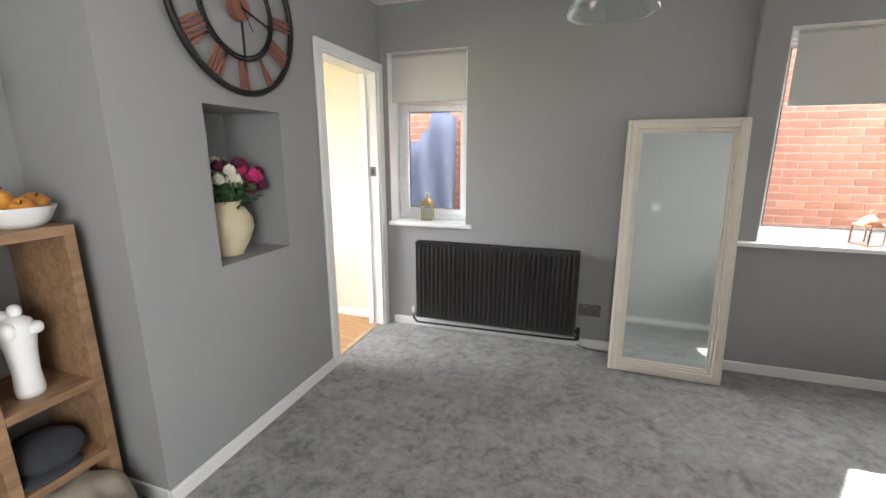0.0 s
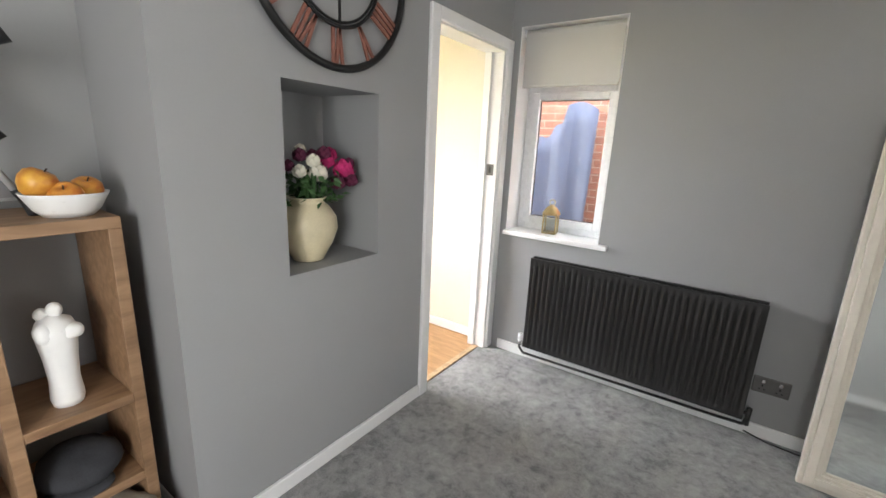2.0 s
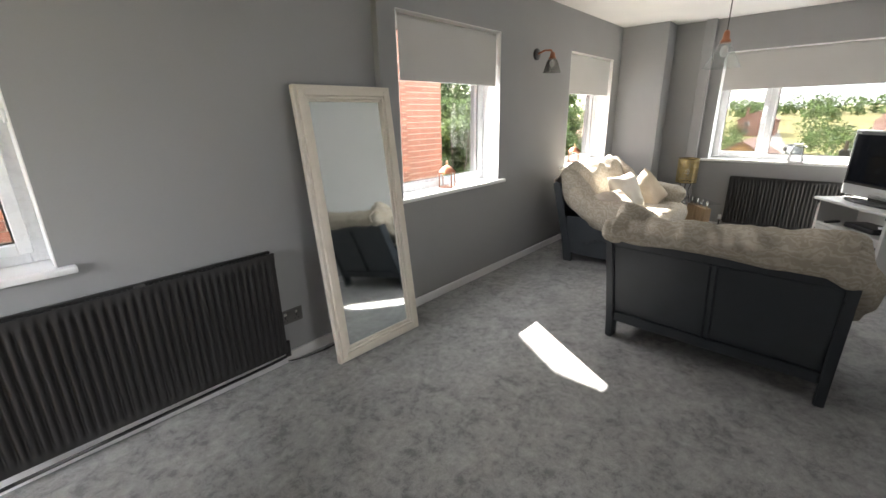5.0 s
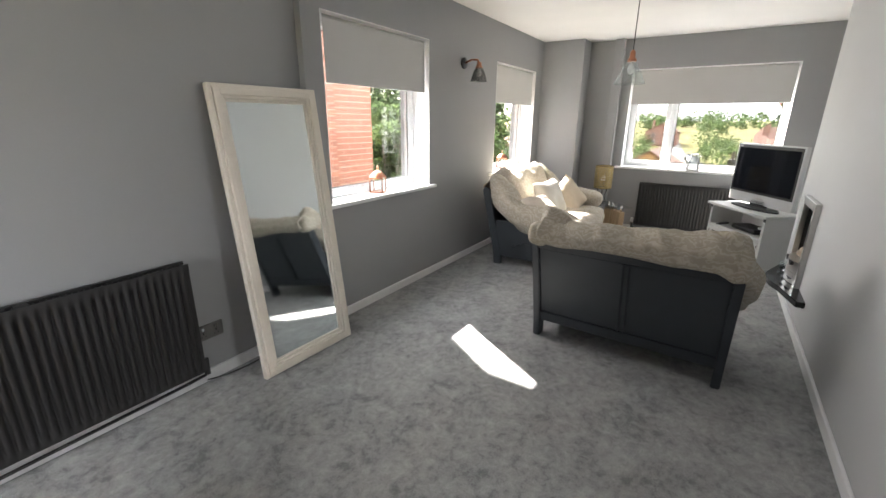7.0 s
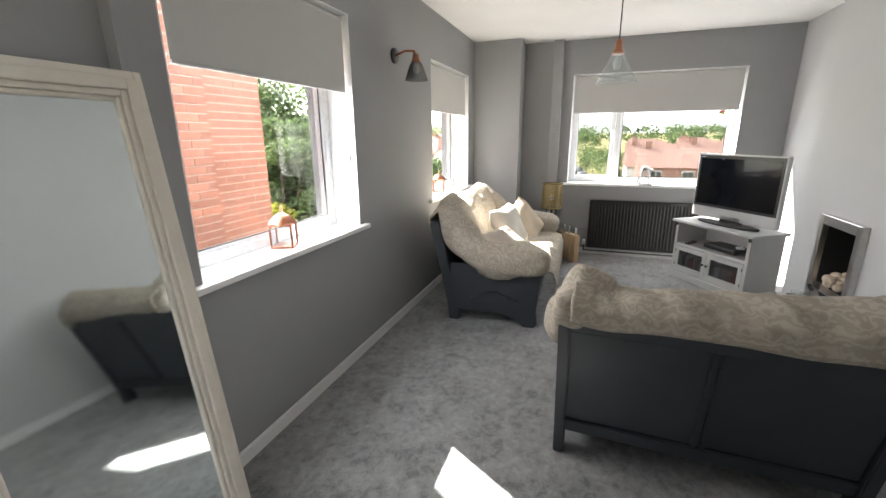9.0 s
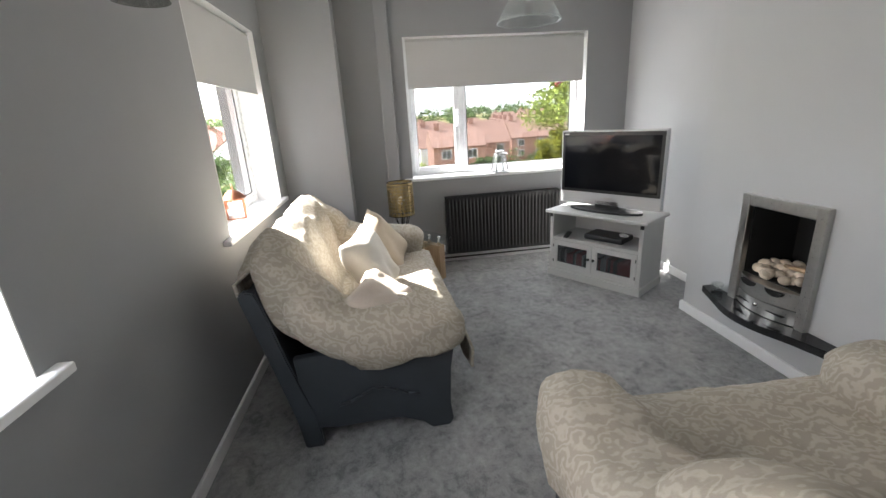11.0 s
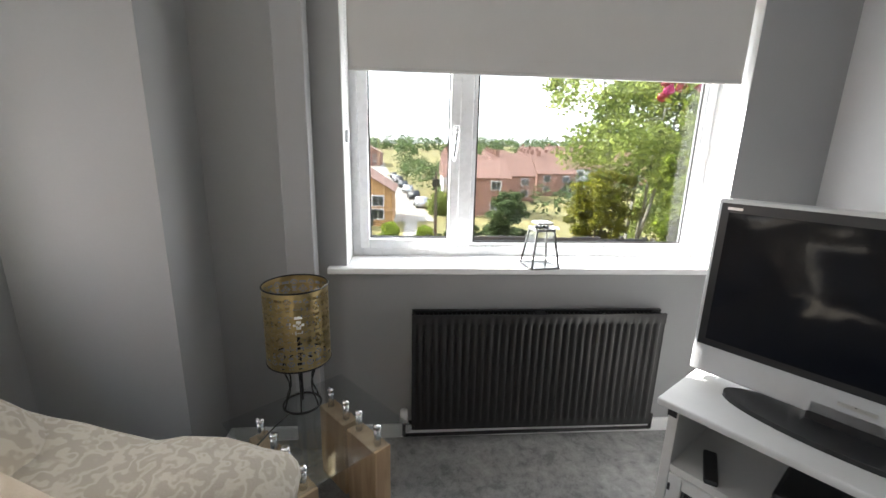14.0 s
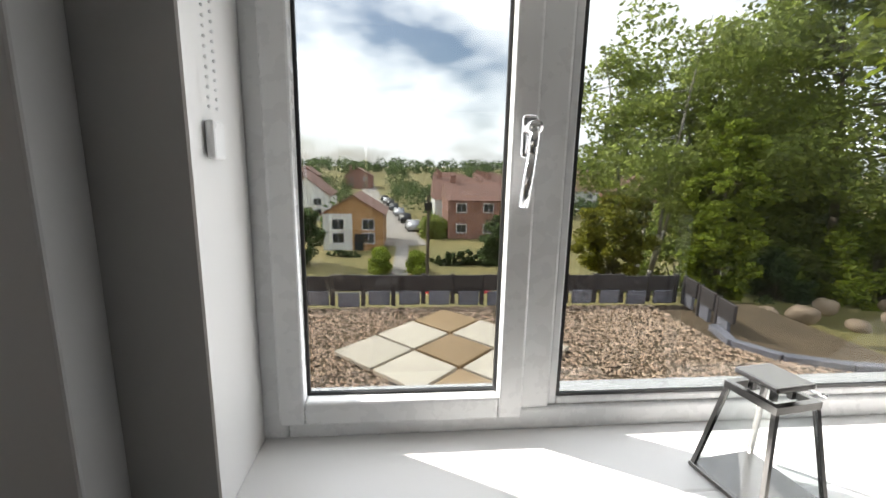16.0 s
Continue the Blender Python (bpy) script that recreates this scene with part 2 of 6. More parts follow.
def leaf_mat(name, c, tint):
    m = mat(name, c, 0.55, var=0.35, scale=1.4, fine=7, bump=0, tint=tint, spec=0.3)
    nt = m.node_tree
    b = nt.nodes["Principled BSDF"]
    geo, hs, r2 = nt.nodes.new("ShaderNodeNewGeometry"), nt.nodes.new("ShaderNodeHueSaturation"), nt.nodes.new("ShaderNodeMapRange")
    r2.inputs["To Min"].default_value, r2.inputs["To Max"].default_value = 0.55, 1.5
    nt.links.new(geo.outputs["Random Per Island"], r2.inputs[0])
    nt.links.new(r2.outputs[0], hs.inputs["Value"])
    src = b.inputs["Base Color"].links[0].from_socket
    nt.links.new(src, hs.inputs["Color"])
    nt.links.new(hs.outputs[0], b.inputs["Base Color"])
    tr, mx = nt.nodes.new("ShaderNodeBsdfTranslucent"), nt.nodes.new("ShaderNodeMixShader")
    mx.inputs[0].default_value = 0.6
    nt.links.new(hs.outputs[0], tr.inputs[0])
    nt.links.new(b.outputs[0], mx.inputs[1])
    nt.links.new(tr.outputs[0], mx.inputs[2])
    nt.links.new(mx.outputs[0], nt.nodes["Material Output"].inputs[0])
    return m


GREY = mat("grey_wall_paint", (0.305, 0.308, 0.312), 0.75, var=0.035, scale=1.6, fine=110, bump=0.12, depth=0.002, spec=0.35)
# lighter copy of GREY: window light on the facing walls put into the colour
GREY_LIT = mat("window_lit_grey_wall_paint", (0.50, 0.505, 0.51), 0.75, var=0.03, scale=1.6, fine=110, bump=0.12, depth=0.002, spec=0.35)
CEIL = mat("white_ceiling_paint", (0.8, 0.79, 0.77), 0.85, var=0.03, scale=3, fine=90, bump=0.15, depth=0.002)
WHITE = mat("white_gloss_paint", (0.78, 0.78, 0.78), 0.35, var=0.01, scale=5, fine=40, bump=0.05)
UPVC = mat("white_upvc", (0.78, 0.79, 0.80), 0.28, var=0.006, scale=2, fine=30, bump=0.02)
BEIGE = mat("beige_hall_paint", (0.70, 0.645, 0.55), 0.75, var=0.04, scale=2, fine=90, bump=0.1)
CARPET = carpet_mat()
OAK = wood("oak_shelf_veneer", (0.20, 0.115, 0.06), (0.36, 0.22, 0.125), along=(10, 1.4, 10))
OAKLEG = wood("pale_oak_block", (0.36, 0.24, 0.14), (0.55, 0.40, 0.25), along=(8, 8, 1))
PARQUET = wood("oak_parquet_block", (0.34, 0.19, 0.08), (0.52, 0.31, 0.15), along=(2, 12, 12))
RADB = mat("anthracite_radiator_enamel", (0.016, 0.0155, 0.0155), 0.37, var=0.04, scale=2, fine=4, bump=0)
BLACK = mat("black_plastic", (0.014, 0.014, 0.015), 0.35, var=0.15, fine=50, bump=0.05)
SCREEN = mat("dark_tv_glass", (0.006, 0.007, 0.010), 0.04, var=0.05, bump=0, spec=0.22)
BLACKM = mat("black_wire_metal", (0.02, 0.02, 0.02), 0.4, metal=0.5, var=0.15, bump=0.05)
CHROME = mat("chrome", (0.75, 0.75, 0.76), 0.12, metal=1, var=0.04, bump=0)
DCHROME = mat("dark_polished_steel", (0.20, 0.195, 0.19), 0.18, metal=1, var=0.08, bump=0)
STEEL = mat("brushed_steel", (0.52, 0.51, 0.49), 0.3, metal=1, var=0.07, scale=30, fine=160, bump=0.06)
SILVER = mat("silver_plastic", (0.52, 0.53, 0.54), 0.35, metal=0.35, var=0.04, bump=0)
COPPER = mat("copper_metal", (0.38, 0.16, 0.095), 0.3, metal=1, var=0.12, bump=0.05)
COPPERP = mat("copper_brown_paint", (0.22, 0.085, 0.06), 0.5, var=0.25, scale=20, bump=0.1)
GOLDM = mat("brass_gold", (0.42, 0.33, 0.16), 0.32, metal=1, var=0.15, scale=30, bump=0.1)
BLIND = mat("pale_grey_blind_fabric", (0.53, 0.525, 0.51), 0.9, var=0.03, scale=3, fine=220, bump=0.2)
CREAMF = mat("cream_mirror_frame_paint", (0.68, 0.63, 0.55), 0.5, var=0.06, scale=9, fine=60, bump=0.15)
MIRROR = mat("mirror_glass", (0.84, 0.90, 0.90), 0.01, metal=1, var=0.01, bump=0)
# both panes carry a grey tint that dims the bright view outside
PANE = glass("window_glass", (0.42, 0.43, 0.425), 0, 0.035)
PANEN = glass("side_window_glass", (0.60, 0.61, 0.605), 0, 0.03)
CLEAR = glass("clear_glass", (0.93, 0.95, 0.95), 0.0, 0.12)
SMOKE = glass("smoked_lamp_glass", (0.62, 0.62, 0.60), 0.05, 0.15)
CABGLASS = glass("cabinet_door_glass", (0.6, 0.6, 0.62), 0.02, 0.12)
NAVY = mat("slate_blue_painted_wood", (0.030, 0.036, 0.044), 0.5, var=0.15, scale=7, fine=60, bump=0.12)
THROW = damask("cream_damask_throw", (0.45, 0.41, 0.35), (0.36, 0.325, 0.268), 23.0)
CUSHA = mat("cream_satin_cushion", (0.58, 0.55, 0.49), 0.7, var=0.07, scale=4, fine=120, bump=0.3, depth=0.004)
CUSHB = mat("sand_linen_cushion", (0.50, 0.42, 0.32), 0.85, var=0.1, scale=6, fine=150, bump=0.4, depth=0.004)
CUSHC = mat("beige_stripe_cushion", (0.47, 0.41, 0.35), 0.85, var=0.12, scale=8, fine=150, bump=0.4, depth=0.004)
FLUFF = mat("stone_velvet_floor_cushion", (0.33, 0.285, 0.23), 0.95, var=0.25, scale=9, fine=130, bump=0.5, depth=0.006)
STANDP = mat("pale_grey_cabinet_paint", (0.50, 0.50, 0.49), 0.5, var=0.04, scale=8, fine=80, bump=0.1)
GRANITE = mat("black_granite", (0.012, 0.012, 0.013), 0.12, var=0.4, scale=60, fine=300, bump=0)
SOOT = mat("black_fire_interior", (0.012, 0.011, 0.01), 0.7, var=0.3, bump=0.3)
PEBBLE = mat("cream_ceramic_pebble", (0.60, 0.50, 0.40), 0.6, var=0.2, scale=14, bump=0.2, piece=0.25)
TERRA = mat("terracotta", (0.35, 0.10, 0.06), 0.7, var=0.15, bump=0.2)
CERAMIC = mat("white_glazed_ceramic", (0.80, 0.80, 0.79), 0.3, var=0.03, bump=0.05)
VASEM = mat("cream_crackle_glaze", (0.60, 0.53, 0.36), 0.4, var=0.12, scale=10, fine=120, bump=0.2)
FELT = mat("charcoal_wool_cap", (0.035, 0.036, 0.042), 0.95, var=0.4, scale=14, fine=160, bump=0.5, depth=0.004)
HORN = mat("dark_carved_horn", (0.03, 0.017, 0.015), 0.35, var=0.3, bump=0.1)
SOCKET = mat("grey_metal_socket_plate", (0.16, 0.155, 0.15), 0.4, metal=0.6, var=0.08, bump=0.03)
REDM = mat("red_plastic_case", (0.35, 0.02, 0.03), 0.4, var=0.2, bump=0.05)
WAX = mat("amber_candle_jar", (0.42, 0.30, 0.14), 0.4, var=0.2, scale=25, bump=0.3)
YEL = mat("yellow_plastic", (0.65, 0.36, 0.03), 0.4, var=0.1, bump=0.05)
STEMG = mat("flower_leaf_green", (0.035, 0.09, 0.025), 0.6, var=0.3, bump=0.1)
PINK = mat("pink_petal", (0.50, 0.025, 0.15), 0.7, var=0.35, scale=25, bump=0.2)
WHITEP = mat("white_petal", (0.75, 0.72, 0.62), 0.7, var=0.1, scale=25, bump=0.2)
PURP = mat("deep_purple_petal", (0.11, 0.012, 0.045), 0.7, var=0.4, scale=25, bump=0.2)


def apple_mat():
    return mat("red_yellow_apple_skin", (0.5, 0.06, 0.02), 0.35, var=0.2, scale=11, fine=60, bump=0.02, tint=(0.72, 0.42, 0.06))


APPLE = apple_mat()
BRICK = brick_mat("orange_red_brick", (0.42, 0.18, 0.125))
MORTAR = mat("pale_mortar", (0.70, 0.64, 0.58), 0.95, var=0.15, fine=90, bump=0.4)

# ---- structure ----
def structure(name, bm, material, label, category):
    return tagged(part(name, bm, material), label, category, kind="structure")


def wall(name, axis, a0, a1, t0, t1, z0, z1, holes=(), material=None, label="smooth mid-grey painted plaster wall"):
    """A wall along x or y from a0 to a1, between t0 and t1 across, with openings (a0, a1, z0, z1) right through it."""
    bm = bmesh.new()
    cuts = sorted({a0, a1, *[h[0] for h in holes], *[h[1] for h in holes]})
    for u0, u1 in zip(cuts, cuts[1:]):
        zs, gaps = z0, sorted((h[2], h[3]) for h in holes if h[0] <= u0 and h[1] >= u1)
        for g0, g1 in gaps + [(z1, z1)]:
            if g0 - zs > 1e-4:
                if axis == 'x':
                    box(bm, u0, u1, t0, t1, zs, g0)
                else:
                    box(bm, t0, t1, u0, u1, zs, g0)
            zs = g1
    bmesh.ops.remove_doubles(bm, verts=bm.verts, dist=1e-5)
    return structure(name, bm, material or GREY, label, "wall")


H = 2.39
W1, W2, W3 = (-0.85, -0.245, 0.83, 2.075), (1.575, 2.725, 0.83, 2.035), (4.0, 5.13, 0.82, 2.01)
W4 = (0.46, 2.12, 0.82, 2.035)
wall("wall_north_dining", 'x', -0.91, 1.43, 3.235, 3.50, 0, H, [W1])
wall("wall_north_lounge", 'x', 1.43, 5.96, 3.185, 3.50, 0, H, [W2, W3])
wall("wall_east", 'y', -0.1, 3.185, 5.68, 5.96, 0, H, [W4])
wall("wall_pier", 'y', 2.665, 3.185, 5.37, 5.68, 0, H, label="grey painted corner pier beside the window wall")
wall("wall_alcove_east", 'x', 4.18, 5.68, -0.10, 0.05, 0, H, material=GREY_LIT, label="grey painted alcove wall, lightened in colour for window light")
FIRE = (3.37, 3.75, 0.30, 0.84)
wall("wall_chimney_breast", 'x', 0.90, 4.18, 0.05, 0.40, 0, H, [FIRE], material=GREY_LIT, label="grey painted chimney breast wall with a fire opening, lightened in colour for window light")
wall("wall_chimney_back", 'x', 1.0, 4.18, -0.10, 0.05, 0, H)
# unseen room end; its opening is added to let fill light in
wall("wall_south_side", 'y', -1.65, 0.05, 0.90, 1.0, 0, H, [(-1.45, -0.25, 0.45, 2.05)])
wall("wall_south", 'x', -1.5, 1.0, -1.80, -1.65, 0, H)
wall("wall_alcove_west", 'y', -1.65, 1.266, -1.5, -1.38, 0, H)
NICHE = (1.635, 2.09, 0.887, 1.568)
wall("wall_clock_breast", 'y', 1.266, 2.41, -1.27, -0.91, 0, H, [NICHE], label="grey painted projecting breast with a square niche")
wall("wall_breast_return", 'x', -1.38, -0.91, 1.254, 1.266, 0, H)
wall("wall_niche_back", 'y', 1.266, 2.41, -1.38, -1.27, 0, H)
wall("wall_door", 'y', 2.41, 3.235, -1.03, -0.91, 0, H, [(2.47, 3.165, 0, 1.95)])
wall("wall_hall_north", 'x', -2.6, -0.91, 3.25, 3.50, 0, H, material=BEIGE, label="warm beige painted hall wall")
# opening out of view, added so that daylight and a lamp brighten the hall
wall("wall_hall_west", 'y', 1.2, 3.5, -2.75, -2.6, 0, H, [(1.6, 2.7, 0.8, 2.05)], material=BEIGE, label="beige hall wall with an unseen opening added for light")
wall("wall_hall_south", 'x', -2.6, -1.5, 1.1, 1.266, 0, H, material=BEIGE, label="beige hall wall")
structure("floor", boxes((-0.97, 5.68, -0.10, 3.235, -0.15, 0), (-1.38, -0.97, -1.65, 1.266, -0.15, 0), (-0.97, 1.0, -1.65, -0.10, -0.15, 0)), CARPET,
          "mottled grey cut-pile carpet with brushed patches", "floor")
structure("floor_hall", boxes((-2.6, -0.97, 1.266, 3.25, -0.15, -0.006)), PARQUET, "honey oak parquet hall floor", "floor")
structure("ceiling", boxes((-2.75, 5.96, -1.8, 3.5, H, H + 0.2)), CEIL, "flat white painted ceiling", "ceiling")


def baseboard(b, label="white gloss skirting board along the carpet"):
    return structure("baseboard", boxes(b, bev=0.006), WHITE, label, "baseboard")


S, BH = 0.018, 0.068
for b in ((-0.84, 1.43, 3.235 - S, 3.235, 0, BH), (1.43, 5.37, 3.185 - S, 3.185, 0, BH), (5.68 - S, 5.68, 0.07, 2.665 - S, 0, BH), (5.37, 5.68, 2.665 - S, 2.665, 0, BH),
          (5.37 - S, 5.37, 2.665, 3.165, 0, BH), (4.2, 5.66, 0.05, 0.05 + S, 0, BH), (0.90, 4.18 + S, 0.40, 0.40 + S, 0, BH),
          (4.18, 4.18 + S, 0.07, 0.40, 0, BH), (0.90 - S, 0.90, -1.63, 0.40, 0, BH), (-1.36, 0.88, -1.65, -1.65 + S, 0, BH),
          (-1.38, -1.38 + S, -1.63, 1.246, 0, BH), (-1.36, -0.91, 1.266 - S, 1.266, 0, BH), (-0.91, -0.91 + S, 1.25, 2.41, 0, BH),
          (-2.6, -1.035, 3.25 - S, 3.25, 0, BH)):
    baseboard(b)
structure("trim", boxes((5.60, 5.68, 2.235, 2.345, 0, H), bev=0.004), GREY, "grey painted boxed pipe casing from floor to ceiling", "trim")
# door lining and architrave
dl = tagged(new("door_1"), "open doorway with white gloss lining and architrave", "doorway", kind="structure")
part("architrave", boxes((-0.91, -0.888, 2.41, 2.475, 0, 2.0), (-0.91, -0.888, 2.475, 3.165, 1.94, 2.0), (-0.91, -0.888, 3.165, 3.232, 0, 2.0), bev=0.006), WHITE, dl)
part("lining", boxes((-1.035, -0.905, 2.467, 2.49, 0, 1.95), (-1.035, -0.905, 3.145, 3.168, 0, 1.95), (-1.035, -0.905, 2.49, 3.145, 1.93, 1.953), bev=0.002), WHITE, dl)
part("door_stop", boxes((-1.03, -0.985, 2.49, 2.502, 0, 1.93), (-1.03, -0.985, 3.133, 3.145, 0, 1.93)), WHITE, dl)
strike = part("strike_plate", boxes((-0.975, -0.925, 3.141, 3.146, 1.20, 1.27), bev=0.002), SOCKET, dl, "bronze latch strike plate")
part("keep", boxes((-0.957, -0.94, 3.139, 3.142, 1.215, 1.255)), BLACK, strike)
part("threshold_bar", boxes((-0.985, -0.945, 2.49, 3.145, -0.004, 0.006), bev=0.003), OAKLEG, dl, "thin pale carpet threshold strip")


# ---- windows and blinds ----
def window(name, m, u0, u1, z0, z1, mullions=(), transom=None, handle=None, sill=(0.06, 0.06), deep=0.17, pane=None, open_side=None, f=0.055):
    """A white frame set deep in its opening; local x along the wall, y outwards."""
    w = thing(name, m, "white plastic double-glazed window with a deep white sill", "window", kind="structure")
    y0, y1 = deep, deep + 0.065
    zs = z0 + 0.02
    us = [u0, *mullions, u1]
    part("window_frame", boxes((u0, u0 + f, y0, y1, zs, z1), (u1 - f, u1, y0, y1, zs, z1), (u0 + f, u1 - f, y0, y1, zs, zs + f),
                               (u0 + f, u1 - f, y0, y1, z1 - f, z1),
                               *[(x - 0.035, x + 0.035, y0 - 0.002, y1 - 0.002, zs + f, z1 - f) for x in mullions],
                               *([(u0 + f, u1 - f, y0 - 0.004, y1 - 0.004, transom - 0.03, transom + 0.03)] if transom else []), bev=0.006), UPVC, w)
    for i, (a, b) in enumerate(zip(us, us[1:])):
        a2 = a + (f if i == 0 else 0.035)
        b2 = b - (f if i == len(us) - 2 else 0.035)
        zz = [(zs + f, z1 - f)] if not transom else [(zs + f, transom - 0.03), (transom + 0.03, z1 - f)]
        for j, (c, d) in enumerate(zz):
            s = 0.034 if open_side == i else 0.018
            yo = 0.016 if open_side == i else 0.0
            if open_side == i:
                part("sash", boxes((a2 - 0.012, a2 + s, y0 - yo, y0 + 0.03, c - 0.012, d + 0.012), (b2 - s, b2 + 0.012, y0 - yo, y0 + 0.03, c - 0.012, d + 0.012),
                                   (a2 + s, b2 - s, y0 - yo, y0 + 0.03, c - 0.012, c + s), (a2 + s, b2 - s, y0 - yo, y0 + 0.03, d - s, d + 0.012), bev=0.005), UPVC, w)
            else:
                part("bead", boxes((a2, a2 + s, y0 + 0.008, y0 + 0.03, c, d), (b2 - s, b2, y0 + 0.008, y0 + 0.03, c, d),
                                   (a2 + s, b2 - s, y0 + 0.008, y0 + 0.03, c, c + s), (a2 + s, b2 - s, y0 + 0.008, y0 + 0.03, d - s, d), bev=0.004), UPVC, w)
            g = part("pane", boxes((a2 + s - 0.004, b2 - s + 0.004, y0 + 0.018, y0 + 0.024, c + s - 0.004, d - s + 0.004)), pane or PANE, w)
            g.visible_shadow = False
            e = 0.006
            part("gasket", boxes((a2 + s - e, a2 + s + e, y0 + 0.010, y0 + 0.016, c + s, d - s), (b2 - s - e, b2 - s + e, y0 + 0.010, y0 + 0.016, c + s, d - s),
                                 (a2 + s + e, b2 - s - e, y0 + 0.010, y0 + 0.016, c + s - e, c + s + e),
                                 (a2 + s + e, b2 - s - e, y0 + 0.010, y0 + 0.016, d - s - e, d - s + e)), BLACK, w, "thin black rubber gasket")
    if handle:
        hx, hz = handle
        hb = part("handle", boxes((hx - 0.013, hx + 0.013, y0 - 0.03, y0 - 0.014, hz - 0.035, hz + 0.035), bev=0.006), CHROME, w, "chrome window handle")
        bm = bmesh.new()
        rod(bm, (hx, y0 - 0.03, hz + 0.012), (hx, y0 - 0.062, hz + 0.012), 0.013, 0.011, 16)
        pipe(bm, [(hx, y0 - 0.056, hz + 0.012), (hx - 0.004, y0 - 0.06, hz - 0.03), (hx - 0.012, y0 - 0.055, hz - 0.115)], 0.0085, 10)
        part("lever", smooth(bm), CHROME, hb)
    part("window_sill", boxes((u0 + 0.001, u1 - 0.001, 0.0, y1, z0 - 0.004, zs + 0.002), (u0 - sill[0], u1 + sill[1], -0.04, 0.003, z0 - 0.006, zs + 0.0025), bev=0.006), WHITE, w)
    t = 0.004
    part("reveal", boxes((u0, u0 + t, -0.001, y0, zs, z1), (u1 - t, u1, -0.001, y0, zs, z1), (u0 + t, u1 - t, -0.001, y0, z1 - t, z1)), WHITE, w, "white painted reveal")
    part("outer_sill", boxes((u0 - 0.02, u1 + 0.02, y1, y1 + 0.09, z0 - 0.02, zs + 0.02), bev=0.006), UPVC, w)
    return w


N1, N2, E4 = pose(0, 3.235, 0), pose(0, 3.185, 0), pose(5.68, 0, 0, 0, 0, -90)
window("window_1", N1, *W1, transom=1.74, handle=None, sill=(0.005, 0.055), open_side=0, pane=PANEN)
window("window_2", N2, *W2, sill=(0.115, 0.065), pane=PANEN)
window("window_3", N2, *W3, sill=(0.11, 0.07), pane=PANEN)
# unseen window, added with its lamp to brighten the dining end
window("added_fill_window", pose(0.90, 0, 0, 0, 0, -90), 0.25, 1.45, 0.45, 2.05, mullions=(0.85,), deep=0.03)
window("window_4", E4, -W4[1], -W4[0], W4[2], W4[3], mullions=(-1.61,), handle=(-1.652, 1.40), sill=(0.075, 0.10), open_side=0, deep=0.18, f=0.048)


def blind(m, u0, u1, zb, zt, chain, label, v=0.03):
    b = thing("roller_blind", m, label, "roller blind", "roller blinds")
    part("fabric", boxes((u0, u1, v, v + 0.002, zb + 0.012, zt - 0.03)), BLIND, b)
    part("bottom_bar", boxes((u0, u1, v - 0.004, v + 0.006, zb, zb + 0.014), bev=0.003), BLIND, b)
    bm = bmesh.new()
    rod(bm, (u0, v + 0.022, zt - 0.026), (u1, v + 0.022, zt - 0.026), 0.021, n=16)
    part("tube", smooth(bm), BLIND, b)
    part("bracket", boxes((u0 - 0.014, u0 - 0.002, v, v + 0.04, zt - 0.05, zt - 0.004)), UPVC, b)
    part("bracket", boxes((u1 + 0.002, u1 + 0.014, v, v + 0.04, zt - 0.05, zt - 0.004)), UPVC, b)
    cx, ze = chain
    bm = bmesh.new()
    for k in (-0.012, 0.012):
        for i in range(int((zt - 0.05 - ze) / 0.012)):
            bmesh.ops.create_icosphere(bm, subdivisions=1, radius=0.0026, matrix=Matrix.Translation((cx, v + 0.022 + k, zt - 0.05 - 0.012 * i)))
    ch = part("chain", bm, UPVC, b, "white bead chain")
    part("tensioner", boxes((cx - 0.006, cx + 0.006, v + 0.004, v + 0.04, ze - 0.05, ze), bev=0.004), UPVC, ch)
    return b


blind(N1, W1[0] + 0.02, W1[1] - 0.02, 1.735, W1[3] - 0.005, (W1[1] - 0.012, 1.45), "plain pale grey roller blind lowered a third")
blind(N2, W2[0] + 0.045, W2[1] - 0.025, 1.625, W2[3] - 0.005, (W2[1] - 0.012, 1.28), "plain pale grey roller blind lowered over a third")
blind(N2, W3[0] + 0.02, W3[1] - 0.02, 1.60, W3[3] - 0.005, (W3[1] - 0.012, 1.25), "plain pale grey roller blind on the small side window")
blind(E4, -W4[1] + 0.025, -W4[0] - 0.02, 1.622, W4[3] - 0.005, (-W4[1] + 0.012, 1.40), "wide pale grey roller blind lowered over a third")


